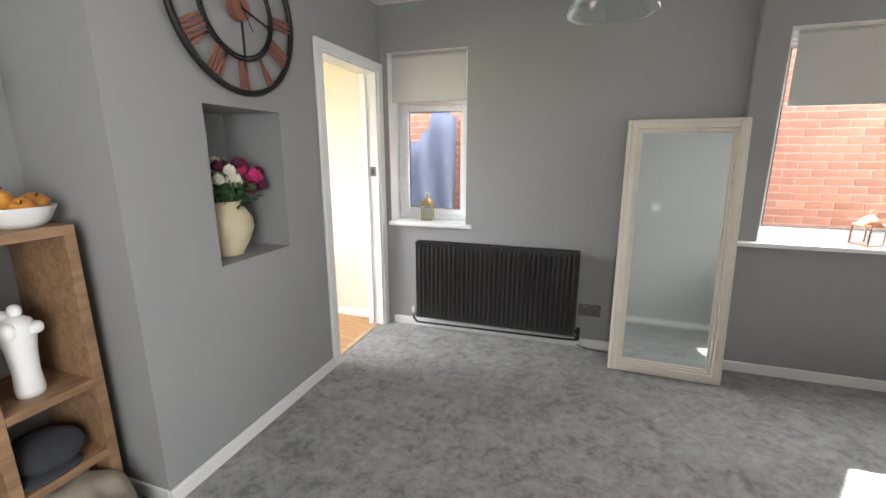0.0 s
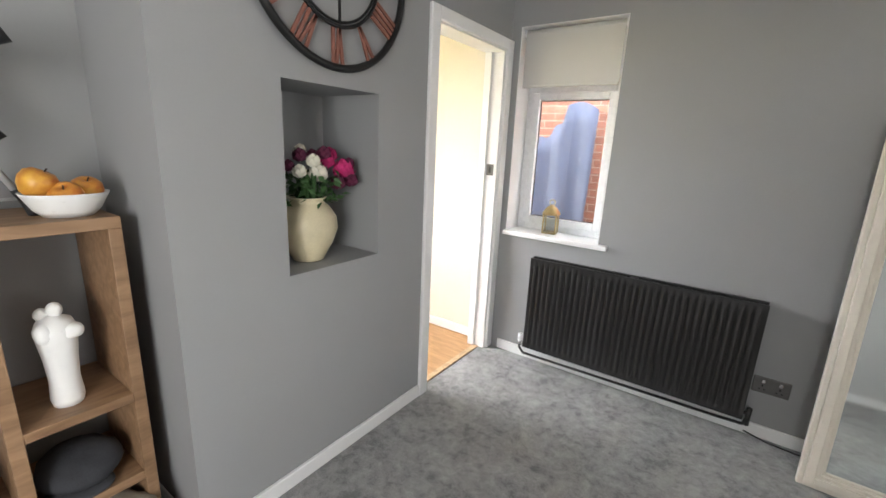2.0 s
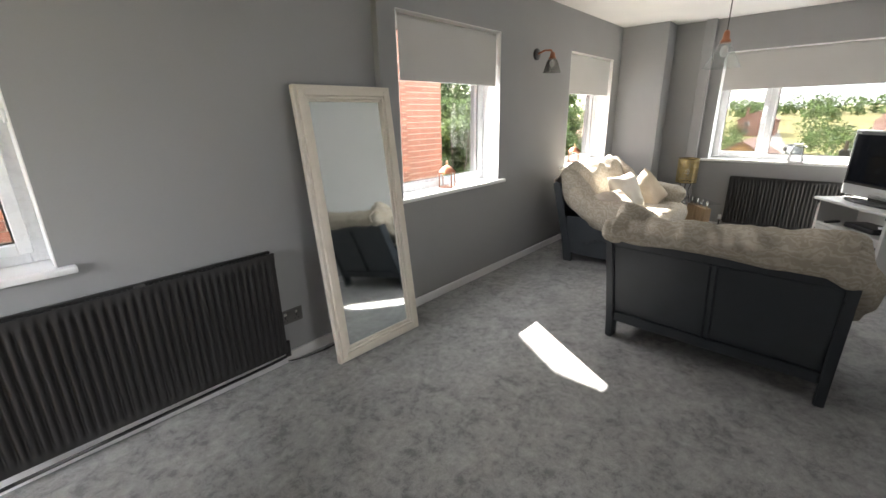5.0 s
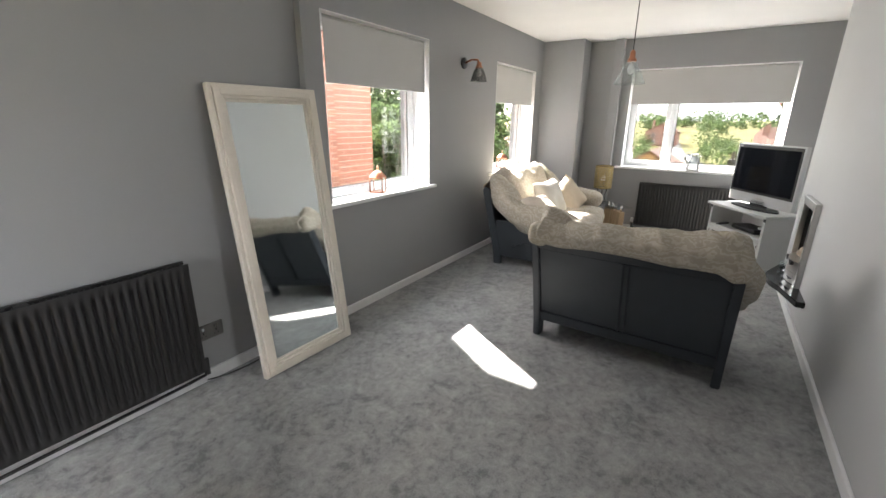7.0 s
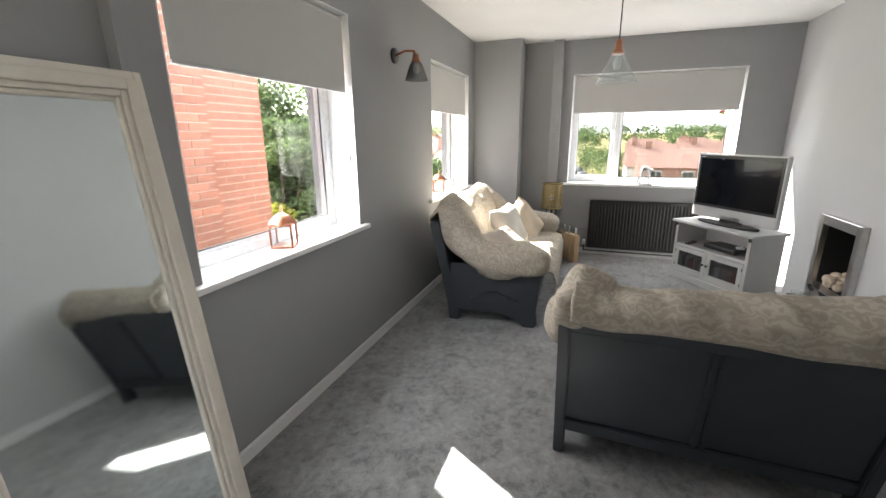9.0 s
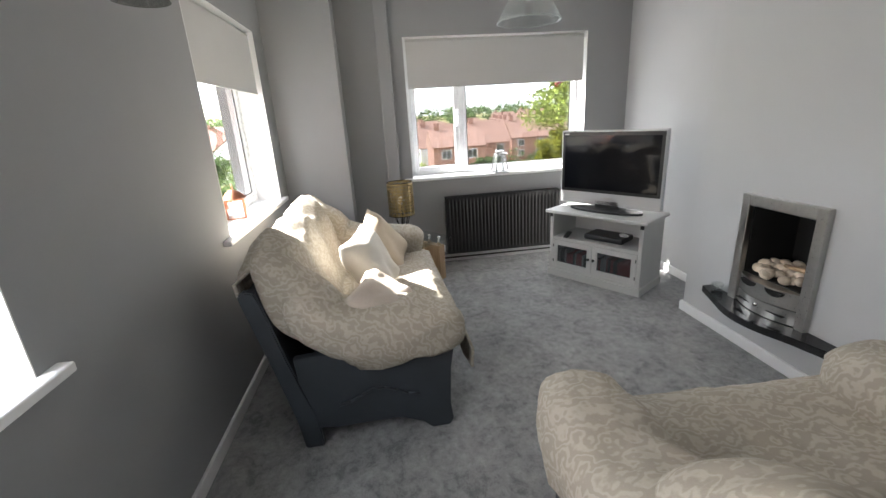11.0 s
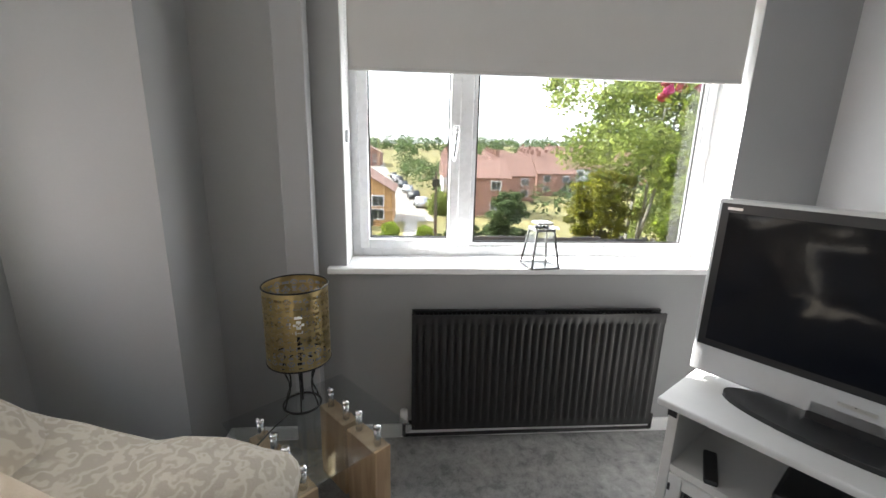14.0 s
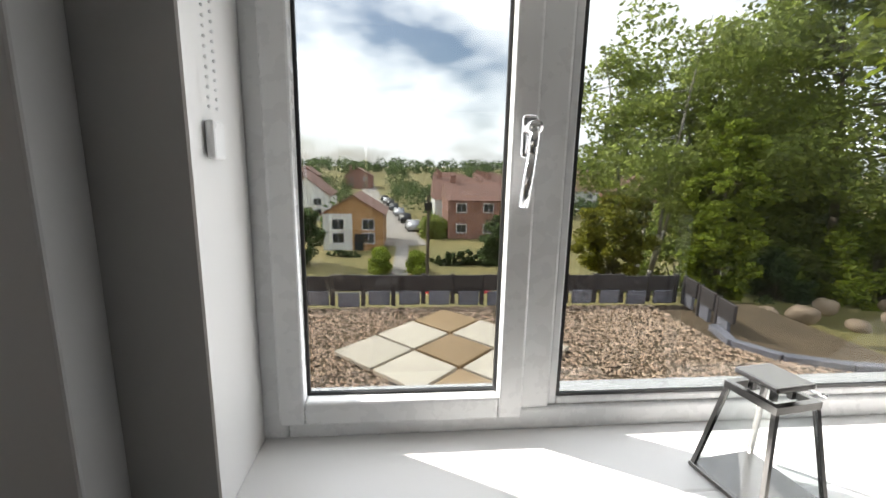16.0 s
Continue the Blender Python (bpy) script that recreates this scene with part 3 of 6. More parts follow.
# ---- radiators ----
def radiator(m, L, h, n, label):
    """Fluted double panel; local x along the wall, y towards the wall, front at y 0."""
    r = thing("radiator", m, label, "radiator", "radiators")
    bm = bmesh.new()
    p = (L - 0.03) / n
    pts = [(0, 0.008)]
    for i in range(n):
        x = 0.015 + i * p
        pts += [(x + q / 8 * p, 0.001 + 0.016 * (0.5 + 0.5 * math.cos(2 * math.pi * q / 8)) ** 1.6) for q in range(8)]
    pts += [(L, 0.008)]
    lv = [(0.0, 1), (0.03, 1), (0.045, 0), (h - 0.05, 0), (h - 0.035, 1), (h, 1)]
    rows = [[bm.verts.new((x, 0.004 if flat else y, z)) for x, y in pts] for z, flat in lv]
    for a, b in zip(rows, rows[1:]):
        for i in range(len(pts) - 1):
            bm.faces.new((a[i], a[i + 1], b[i + 1], b[i])).smooth = True
    part("front_panel", bm, RADB, r, "fluted black front panel")
    part("back_panel", boxes((0, L, 0.055, 0.067, 0, h), bev=0.003), RADB, r)
    part("side_panel", boxes((-0.002, 0.004, 0.012, 0.055, 0.01, h - 0.01)), RADB, r)
    part("side_panel", boxes((L - 0.004, L + 0.002, 0.012, 0.055, 0.01, h - 0.01)), RADB, r)
    bm = boxes((0.0, L, 0.003, 0.012, h - 0.006, h + 0.004), (0, L, 0.05, 0.066, h - 0.006, h + 0.006), (L * 0.5 - 0.02, L * 0.5 + 0.02, 0.012, 0.05, h - 0.005, h + 0.003))
    for i in range(int(L / 0.02)):
        box(bm, 0.01 + i * 0.02, 0.013 + i * 0.02, 0.012, 0.052, h - 0.02, h - 0.004)
    part("top_grille", bm, RADB, r)
    part("bracket", boxes((0.2, 0.23, 0.066, 0.105, 0.1, h - 0.1)), RADB, r)
    part("bracket", boxes((L - 0.23, L - 0.2, 0.066, 0.105, 0.1, h - 0.1)), RADB, r)
    return r


r1 = radiator(pose(-0.61, 3.13, 0.115), 1.19, 0.60, 34, "long black fluted double radiator under the small window")
bm = pipe(bmesh.new(), [(-0.03, 0.03, 0.02), (-0.035, 0.03, -0.02), (-0.005, 0.03, -0.055), (0.05, 0.04, -0.06), (1.10, 0.05, -0.05), (1.20, 0.05, -0.045), (1.215, 0.05, 0.0)], 0.008)
part("pipe", smooth(bm), RADB, r1)
v = part("valve", smooth(rod(rod(bmesh.new(), (-0.03, 0.03, -0.005), (-0.03, 0.03, 0.03), 0.012), (0.0, 0.03, 0.015), (-0.03, 0.03, 0.015), 0.009)), CHROME, r1)
part("cap", smooth(rod(bmesh.new(), (-0.032, 0.03, 0.03), (-0.032, 0.03, 0.075), 0.017, 0.015, 16)), UPVC, v, "white valve cap")
part("valve", smooth(rod(rod(bmesh.new(), (1.215, 0.05, -0.045), (1.215, 0.05, 0.05), 0.012), (1.19, 0.05, 0.02), (1.22, 0.05, 0.02), 0.009)), RADB, r1)
r2 = radiator(pose(5.58, 1.84, 0.10, 0, 0, -90), 1.115, 0.55, 32, "black fluted double radiator under the picture window")
part("pipe", smooth(pipe(bmesh.new(), [(-0.035, 0.03, 0.03), (-0.035, 0.03, -0.045), (1.14, 0.04, -0.045), (1.14, 0.04, 0.03)], 0.008)), RADB, r2)
v = part("valve", smooth(rod(bmesh.new(), (0.0, 0.03, 0.02), (-0.04, 0.03, 0.02), 0.01)), CHROME, r2)
part("cap", smooth(rod(bmesh.new(), (-0.036, 0.03, 0.03), (-0.036, 0.03, 0.085), 0.019, 0.016, 16)), UPVC, v, "white thermostat cap")

# ---- dining end ----
s = thing("power_socket", pose(0.67, 3.235, 0.285), "grey metal double wall socket beside the radiator", "socket")
part("plate", boxes((-0.075, 0.075, -0.009, 0, -0.043, 0.043), bev=0.004), SOCKET, s)
for x in (-0.035, 0.035):
    part("switch", boxes((x - 0.008, x + 0.008, -0.013, -0.008, 0.012, 0.03), bev=0.002), CHROME, s)
    part("pin_holes", boxes((x - 0.003, x + 0.003, -0.0095, -0.008, -0.008, 0.004), (x - 0.014, x - 0.007, -0.0095, -0.008, -0.024, -0.019), (x + 0.007, x + 0.014, -0.0095, -0.008, -0.024, -0.019)), BLACK, s)
s = thing("light_switch", pose(1.27, 0.40, 1.39), "small white light switch on grey wall", "light switch")
part("plate", boxes((-0.043, 0.043, 0, 0.009, -0.043, 0.043), bev=0.004), UPVC, s)
part("rocker", boxes((-0.009, 0.009, 0.008, 0.014, -0.015, 0.015), bev=0.002), UPVC, s)
s = thing("cable", pose(0, 0, 0), "thin black cable trailing along the skirting", "cable")
part("flex", smooth(pipe(bmesh.new(), [(0.60, 3.19, 0.03), (0.70, 3.18, 0.012), (0.82, 3.17, 0.01), (1.0, 3.175, 0.01)], 0.004)), BLACK, s)

mi = thing("floor_mirror", pose(1.115, 2.962, 0.004, -6.9, 0, -1.5), "tall cream-framed mirror leaning on the wall", "mirror")
W, L, F = 0.318, 1.572, 0.085
for k, (d, t) in enumerate(((0.0, 0.022), (0.022, 0.034), (0.055, 0.026), (0.072, 0.018))):
    o, i2 = d, (0.022, 0.055, 0.072, F)[k]
    bm = boxes((-W + o, -W + i2, -t, 0.012, o, L - o), (W - i2, W - o, -t, 0.012, o, L - o), (-W + i2, W - i2, -t, 0.012, o, i2), (-W + i2, W - i2, -t, 0.012, L - i2, L - o), bev=0.004)
    part("frame_moulding", bm, CREAMF, mi)
part("mirror_glass", boxes((-W + F - 0.004, W - F + 0.004, -0.008, 0.006, F - 0.004, L - F + 0.004)), MIRROR, mi)
part("backing", boxes((-W + 0.03, W - 0.03, 0.012, 0.018, 0.03, L - 0.03)), OAKLEG, mi)

# wall clock
ck = thing("wall_clock", pose(-0.885, 1.852, 1.972), "large black skeleton wall clock with copper roman numerals", "clock")
part("outer_ring", torus(bmesh.new(), (0, 0, 0), 0.342, 0.014, 'x', 96), BLACKM, ck)
part("inner_ring", torus(torus(bmesh.new(), (0, 0, 0), 0.205, 0.007, 'x', 72), (0, 0, 0), 0.19, 0.005, 'x', 72), BLACKM, ck)
for k, strokes in enumerate(("XII", "I", "II", "III", "IIII", "V", "VI", "VII", "VIII", "IX", "X", "XI")):
    bm = bmesh.new()
    ws = {"I": 0.02, "V": 0.036, "X": 0.04}
    x = -sum(ws[c] for c in strokes) / 2
    for c in strokes:
        w2 = ws[c]
        legs = {"I": ((0.5, 0.5),), "V": ((0.1, 0.5), (0.9, 0.5)), "X": ((0.1, 0.9), (0.9, 0.1))}[c]
        for a, b in legs:
            ya, yb = x + a * w2, x + b * w2
            prism(bm, [(ya - 0.006, 0.33), (ya + 0.006, 0.33), (yb + 0.006, 0.212), (yb - 0.006, 0.212)], -0.004, 0.004, 'x')
        x += w2
    moved(bm, pose(0, 0, 0, -30 * k, 0, 0) @ Matrix.Diagonal((1, 1, 1, 1)))
    part("numeral", bm, COPPERP, ck, "copper brown roman numeral")
bm = rod(bmesh.new(), (-0.01, 0, 0), (0.02, 0, 0), 0.052, n=32)
part("hub", bm, COPPERP, ck, "round copper hub")
part("hour_hand", boxes((0.014, 0.018, -0.005, 0.005, -0.20, 0.03)), BLACKM, ck)
bm = boxes((0.02, 0.024, -0.004, 0.004, 0, 0.15))
prism(bm, [(0, 0.19), (0.012, 0.165), (0, 0.14), (-0.012, 0.165)], 0.02, 0.024, 'x')
part("minute_hand", moved(bm, pose(0, 0, 0, -105, 0, 0)), BLACKM, ck)
part("second_hand", moved(boxes((0.026, 0.028, -0.0015, 0.0015, -0.02, 0.10)), pose(0, 0, 0, -150, 0, 0)), BLACKM, ck)

# vase and flowers in the niche
vs = thing("flower_vase", pose(-1.06, 1.83, 0.888), "cream crackle-glazed jug vase standing in the niche", "vase")
prof = [(0.0, 0.0), (0.062, 0.0), (0.066, 0.01), (0.10, 0.07), (0.122, 0.13), (0.118, 0.18), (0.092, 0.22), (0.068, 0.24), (0.07, 0.252), (0.082, 0.262), (0.074, 0.262), (0.06, 0.24), (0.08, 0.2), (0.0, 0.19)]
part("body", lathe(bmesh.new(), prof, 36), VASEM, vs)
fl = thing("flower_bunch", pose(-1.05, 1.845, 1.14), "bunch of pink, white and purple flowers in the vase", "flowers")
rng = random.Random(4)
bm = bmesh.new()
for i in range(16):
    a, r = rng.uniform(0, 6.28), rng.uniform(0.02, 0.12)
    rod(bm, (0.02 * math.cos(a), 0.02 * math.sin(a), -0.08), (r * math.cos(a), r * math.sin(a), rng.uniform(0.03, 0.12)), 0.003, n=6)
part("stems", bm, STEMG, fl)
bm = bmesh.new()
for i in range(170):
    a, r, z = rng.uniform(0, 6.28), rng.uniform(0.01, 0.125), rng.uniform(-0.01, 0.10)
    q = Euler((rng.uniform(-1, 1), rng.uniform(-1, 1), rng.uniform(0, 6))).to_matrix().to_4x4()
    mm = Matrix.Translation((r * math.cos(a), r * math.sin(a), z)) @ q
    vv = [bm.verts.new(mm @ Vector(p)) for p in ((0, 0, 0), (0.012, 0.016, 0.004), (0, 0.042, 0.0), (-0.012, 0.016, 0.004))]
    bm.faces.new(vv)
part("leaves", bm, STEMG, fl)


def bloom(c, r, material, n=26, name="bloom"):
    bm = bmesh.new()
    for i in range(n):
        z = 1 - 1.5 * (i + 0.5) / n
        t, s2 = i * 2.4, math.sqrt(max(0, 1 - z * z))
        d = Vector((s2 * math.cos(t), s2 * math.sin(t), z))
        mm = Matrix.Translation(Vector(c) + d * r * 0.55) @ d.to_track_quat('Z', 'Y').to_matrix().to_4x4()
        vv = [bm.verts.new(mm @ Vector(p)) for p in ((0, -r * .5, -r * .2), (r * .42, 0, r * .1), (0, r * .5, r * .32), (-r * .42, 0, r * .1))]
        bm.faces.new(vv)
    return part(name, bm, material, fl)


for c, r, m_ in (((0.05, 0.0, 0.10), 0.048, WHITEP), ((0.06, -0.03, 0.15), 0.035, WHITEP), ((0.02, 0.06, 0.15), 0.05, PINK), ((0.05, 0.13, 0.11), 0.055, PINK),
                 ((0.0, 0.10, 0.17), 0.04, PINK), ((0.05, 0.03, 0.18), 0.035, PURP), ((0.06, 0.09, 0.06), 0.04, PURP), ((0.03, -0.07, 0.17), 0.035, PURP),
                 ((-0.02, -0.03, 0.19), 0.03, WHITEP), ((0.07, 0.15, 0.07), 0.04, PURP), ((-0.05, 0.05, 0.16), 0.04, PURP), ((0.04, -0.08, 0.11), 0.035, WHITEP),
                 ((0.0, -0.10, 0.13), 0.03, PURP), ((0.05, 0.16, 0.14), 0.03, PURP)):
    bloom(c, r, m_)

# shelving: two oak units side by side
X0, X1 = -1.372, -1.054
T = 0.034


def board(name, y0, y1, z0, z1, parent, x0=X0, x1=X1):
    return part(name, boxes((x0, x1, y0, y1, z0, z1), bev=0.0025), OAK, parent)


su = thing("shelving_unit", pose(0, 0, 0), "tall narrow oak cube shelf unit with open cells", "shelf", "oak shelf units")
board("side_panel", 0.878, 0.878 + T, 0.30, 1.106, su)
board("side_panel", 1.160, 1.194, 0, 1.106, su)
board("top", 0.878, 1.194, 1.106, 1.14, su)
board("shelf", 0.878 + T, 1.160, 0.555, 0.585, su)
board("shelf", 0.64, 1.160, 0.268, 0.30, su)
su = thing("shelving_unit", pose(0, 0, 0), "wide stepped oak shelf unit with open cells", "shelf", "oak shelf units")
board("top", -0.10, 0.876, 1.094, 1.128, su)
board("side_panel", 0.84, 0.876, 0.85, 1.094, su)
board("shelf", -0.10, 0.876, 0.815, 0.85, su)
board("divider", 0.60, 0.636, 0, 0.815, su)
board("shelf", -0.10, 0.60, 0.545, 0.578, su)
board("side_panel", -0.136, -0.10, 0, 1.128, su)
board("foot_rail", 0.64, 0.66, 0.0, 0.268, su, X1 - 0.03, X1)

# telescope on tripod
te = thing("telescope", pose(-1.20, 0.875, 1.128), "black spotting telescope on a silver tabletop tripod", "telescope")
hd = Vector((0, 0.0, 0.345))
legs = ((0.10, -0.06), (-0.06, -0.10), (-0.0, 0.155))
for x, y in legs:
    lg = part("leg", smooth(rod(bmesh.new(), (x * 0.12, y * 0.12, 0.33), (x, y, 0.05), 0.009, 0.008)), SILVER, te, "silver tripod leg")
    part("foot", smooth(rod(rod(bmesh.new(), (x * 1.0, y * 1.0, 0.06), (x * 1.1, y * 1.1, 0.0), 0.014, 0.012), (x * .9, y * .9, 0.085), (x, y, 0.05), 0.012)), BLACK, lg)
    part("brace", smooth(rod(bmesh.new(), (0, 0, 0.055), (x * 0.95, y * 0.95, 0.06), 0.004)), SILVER, te)
part("centre_column", smooth(rod(bmesh.new(), (0, 0, 0.04), (0, 0, 0.36), 0.011)), SILVER, te)
part("column_foot", smooth(rod(bmesh.new(), (0, 0, 0.0), (0, 0, 0.065), 0.022, 0.02)), BLACK, te)
part("head", boxes((-0.025, 0.025, -0.03, 0.03, 0.32, 0.375), bev=0.006), BLACK, te)
part("pan_handle", smooth(rod(bmesh.new(), (0.01, 0.03, 0.355), (0.03, 0.13, 0.215), 0.008, 0.013)), BLACK, te)
bm = bmesh.new()
ax = [(-0.14, 0.064), (-0.135, 0.07), (-0.06, 0.064), (-0.04, 0.05), (0.07, 0.048), (0.08, 0.036), (0.12, 0.032), (0.13, 0.026), (0.16, 0.024)]
lathe(bm, [(0.0, -0.135), (0.05, -0.135), *[(r, a) for a, r in ax], (0.0, 0.16)], 32)
bm = moved(bm, pose(0.0, 0.0, 0.43, -90 + 6, 0, -20) @ Matrix.Diagonal((0.9, 0.9, 0.85, 1)))
part("tube", bm, BLACK, te)
bm = rod(bmesh.new(), (0.03, 0.125, 0.447), (0.042, 0.17, 0.472), 0.022, 0.026, 20)
part("eyepiece", smooth(bm), BLACK, te)
part("focus_knob", smooth(rod(bmesh.new(), (0.03, 0.12, 0.385), (0.065, 0.12, 0.385), 0.02, 0.02, 20)), BLACK, te)
part("lock_knob", smooth(rod(bmesh.new(), (0.02, 0.03, 0.375), (0.05, 0.05, 0.375), 0.011, 0.011, 14)), BLACK, te)

# fruit bowl and fruit
fb = thing("fruit_bowl", pose(-1.15, 1.105, 1.14), "white oval ceramic fruit bowl on the shelf top", "bowl")
bm = lathe(bmesh.new(), [(0.0, 0.0), (0.055, 0.0), (0.075, 0.02), (0.096, 0.06), (0.099, 0.066), (0.092, 0.062), (0.07, 0.022), (0.0, 0.012)], 36)
part("body", moved(bm, Matrix.Diagonal((0.85, 1.0, 1, 1))), CERAMIC, fb)


def apple(x, y, z, r, rx, label, material=None):
    a = thing("apple", pose(x, y, z, rx, 20, 30), label, "fruit", "fruit in the bowl")
    prof = [(0.0, -0.80), (0.25, -0.90), (0.6, -0.76), (0.92, -0.25), (1.0, 0.15), (0.9, 0.58), (0.6, 0.86), (0.28, 0.88), (0.08, 0.74), (0.0, 0.66)]
    part("skin", lathe(bmesh.new(), [(p * r, q * r) for p, q in prof], 24), material or APPLE, a)
    part("stalk", rod(bmesh.new(), (0, 0, r * 0.66), (r * 0.1, 0, r * 1.1), r * 0.05, n=6), HORN, a)


apple(-1.15, 1.05, 1.23, 0.043, -20, "yellow and red apple resting on the bowl")
apple(-1.12, 1.10, 1.195, 0.04, 30, "orange-red apple in the bowl")
apple(-1.16, 1.155, 1.205, 0.04, 10, "red apple in the bowl")
apple(-1.19, 1.09, 1.195, 0.038, 50, "red apple at the back of the bowl")

t_ = thing("gold_tray", pose(-1.18, 0.56, 1.128), "small scalloped gold tray on the shelf", "tray")
bm = bmesh.new()
for i in range(18):
    a = 2 * math.pi * i / 18
    bmesh.ops.create_icosphere(bm, subdivisions=1, radius=0.014, matrix=Matrix.Translation((0.09 * math.cos(a), 0.12 * math.sin(a), 0.009)) @ Matrix.Diagonal((1, 1, 0.6, 1)))
lathe(bm, [(0.0, 0.0), (0.09, 0.0), (0.09, 0.008), (0.0, 0.008)], 24)
part("dish", bm, GOLDM, t_)
t_ = thing("candle_jar", pose(-1.18, 0.575, 1.136), "amber faceted glass candle jar on the gold tray", "candle")
part("jar", lathe(bmesh.new(), [(0, 0), (0.038, 0), (0.042, 0.01), (0.042, 0.07), (0.038, 0.076), (0.034, 0.07), (0.034, 0.045), (0, 0.045)], 10), WAX, t_)
t_ = thing("small_dish", pose(-1.12, 0.68, 1.128), "small round terracotta dish", "dish")
part("body", lathe(bmesh.new(), [(0, 0), (0.026, 0), (0.044, 0.026), (0.046, 0.034), (0.040, 0.032), (0.024, 0.008), (0, 0.008)], 24), TERRA, t_)

# word sign
ls = thing("word_sign", pose(-1.10, 0.655, 0.85), "white wooden letters reading LOVE on an oak block", "ornament")
part("base_block", boxes((-0.025, 0.025, -0.145, 0.145, 0, 0.032), bev=0.002), OAKLEG, ls)
part("engraving", boxes((0.0252, 0.0258, -0.06, -0.02, 0.013, 0.018), (0.0252, 0.0258, -0.012, 0.03, 0.012, 0.020), (0.0252, 0.0258, 0.038, 0.075, 0.013, 0.018)), HORN, ls, "small dark script line")


def letters(text, size, depth, material, parent, m):
    cu = bpy.data.curves.new("letters", 'FONT')
    cu.body, cu.size, cu.extrude, cu.align_x = text, size, depth, 'CENTER'
    cu.offset = size * 0.012
    tmp = new("letters_curve", cu)
    me = bpy.data.meshes.new_from_object(tmp.evaluated_get(bpy.context.evaluated_depsgraph_get()))
    bpy.data.objects.remove(tmp)
    me.materials.append(material)
    ob = new("letters", me)
    ob.parent = parent
    ob.matrix_local = m
    return ob


letters("LOVE", 0.125, 0.009, CERAMIC, ls, pose(0.0, 0.0, 0.034, 90, 0, 90)).scale = (0.93, 1, 1)
for y in (0.50, 0.645, 0.74):
    hn = thing("horn_ornament", pose(-1.20, y, 0.85), "dark curved carved horn ornament behind the sign", "ornament", "horn ornaments")
    bm = bmesh.new()
    pts = [Vector((0, 0.04 * math.sin(a * 2.0) * 1.0, 0.155 * a)) for a in [i / 9 for i in range(10)]]
    for i, (a, b) in enumerate(zip(pts, pts[1:])):
        rod(bm, a, b, 0.017 * (1 - i / 14), 0.017 * (1 - (i + 1) / 14), 12)
    part("horn", smooth(bm), HORN, hn)

# statuettes
st = bmesh.new()
lathe(st, [(0, 0), (0.036, 0), (0.040, 0.02), (0.036, 0.08), (0.040, 0.15), (0.046, 0.20), (0.050, 0.235), (0.040, 0.262), (0.018, 0.275), (0, 0.28)], 14)
blob(st, (0.0, 0.005, 0.292), (0.019, 0.019, 0.022), 1, 1, 14, 10)
blob(st, (-0.02, -0.02, 0.278), (0.018, 0.018, 0.02), 1, 1, 14, 10)
blob(st, (0.02, -0.03, 0.235), (0.026, 0.022, 0.03), 0.9, 0.9, 14, 10)
blob(st, (0.03, 0.03, 0.23), (0.022, 0.026, 0.022), 0.8, 0.8, 14, 10)
o = part("statuette", st, CERAMIC)
o.matrix_world = pose(-1.15, 1.03, 0.585)
tagged(o, "white porcelain statuette with draped folds on the oak shelf", "statuette")
st = bmesh.new()
lathe(st, [(0, 0), (0.028, 0), (0.026, 0.03), (0.022, 0.08), (0.028, 0.12), (0.036, 0.16), (0.022, 0.185), (0, 0.19)], 14)
blob(st, (-0.0, 0.0, 0.212), (0.018, 0.018, 0.02), 1, 1, 14, 10)
o = part("statuette", st, BLACK)
o.matrix_world = pose(-1.17, 0.765, 0.30)
tagged(o, "black abstract standing statuette paired with a white one", "statuette")
st = bmesh.new()
lathe(st, [(0, 0), (0.030, 0), (0.027, 0.03), (0.022, 0.07), (0.026, 0.11), (0.018, 0.14), (0, 0.145)], 16, (0, 0.0, 0))
blob(st, (0.0, -0.055, 0.075), (0.022, 0.05, 0.028), 1, 1, 16, 10)
blob(st, (0.0, -0.085, 0.055), (0.016, 0.035, 0.024), 1, 1, 16, 10)
for i in range(8):
    k = i / 7
    blob(st, (0.01, 0.0 + 0.065 * k, 0.115 + 0.05 * k * k), (0.018 - 0.006 * k, 0.018, 0.017 - 0.005 * k), 1, 1, 14, 8)
blob(st, (0.0, 0.08, 0.185), (0.016, 0.016, 0.018), 1, 1, 14, 10)
o = part("statuette", st, CERAMIC)
o.matrix_world = pose(-1.115, 0.755, 0.30)
tagged(o, "white abstract swooping statuette leaning on a black one", "statuette")
cp = thing("flat_cap", pose(-1.16, 1.03, 0.30), "charcoal wool flat cap lying in the shelf cell", "cap")
part("crown", blob(bmesh.new(), (0, 0, 0.065), (0.11, 0.105, 0.062), 0.9, 0.9, 28, 16, 0.012, 12), FELT, cp)
part("peak", blob(bmesh.new(), (0.07, -0.03, 0.02), (0.06, 0.09, 0.014), 0.8, 0.8, 24, 10), FELT, cp)
fc = thing("floor_cushion", pose(-1.06, 0.94, 0.0), "crumpled stone-coloured velvet round floor cushion under the shelf", "cushion")
bm = blob(bmesh.new(), (0, 0, 0.125), (0.235, 0.235, 0.115), 0.75, 0.95, 48, 26, 0.028, 7, 2)
for q in bm.verts:
    if q.co.z > 0.16:
        d = min(math.hypot(q.co.x - a, q.co.y - b) for a, b in ((0, 0), (0.12, 0.03), (-0.1, 0.08), (0.03, -0.13), (-0.08, -0.08), (0.06, 0.14)))
        q.co.z -= 0.035 * math.exp(-(d / 0.035) ** 2)
part("cover", moved(bm, pose(0, 0, 0.015, 0, 14, 0)), FLUFF, fc)
part("label_tab", boxes((0.19, 0.22, 0.15, 0.19, 0.05, 0.054)), CERAMIC, fc)
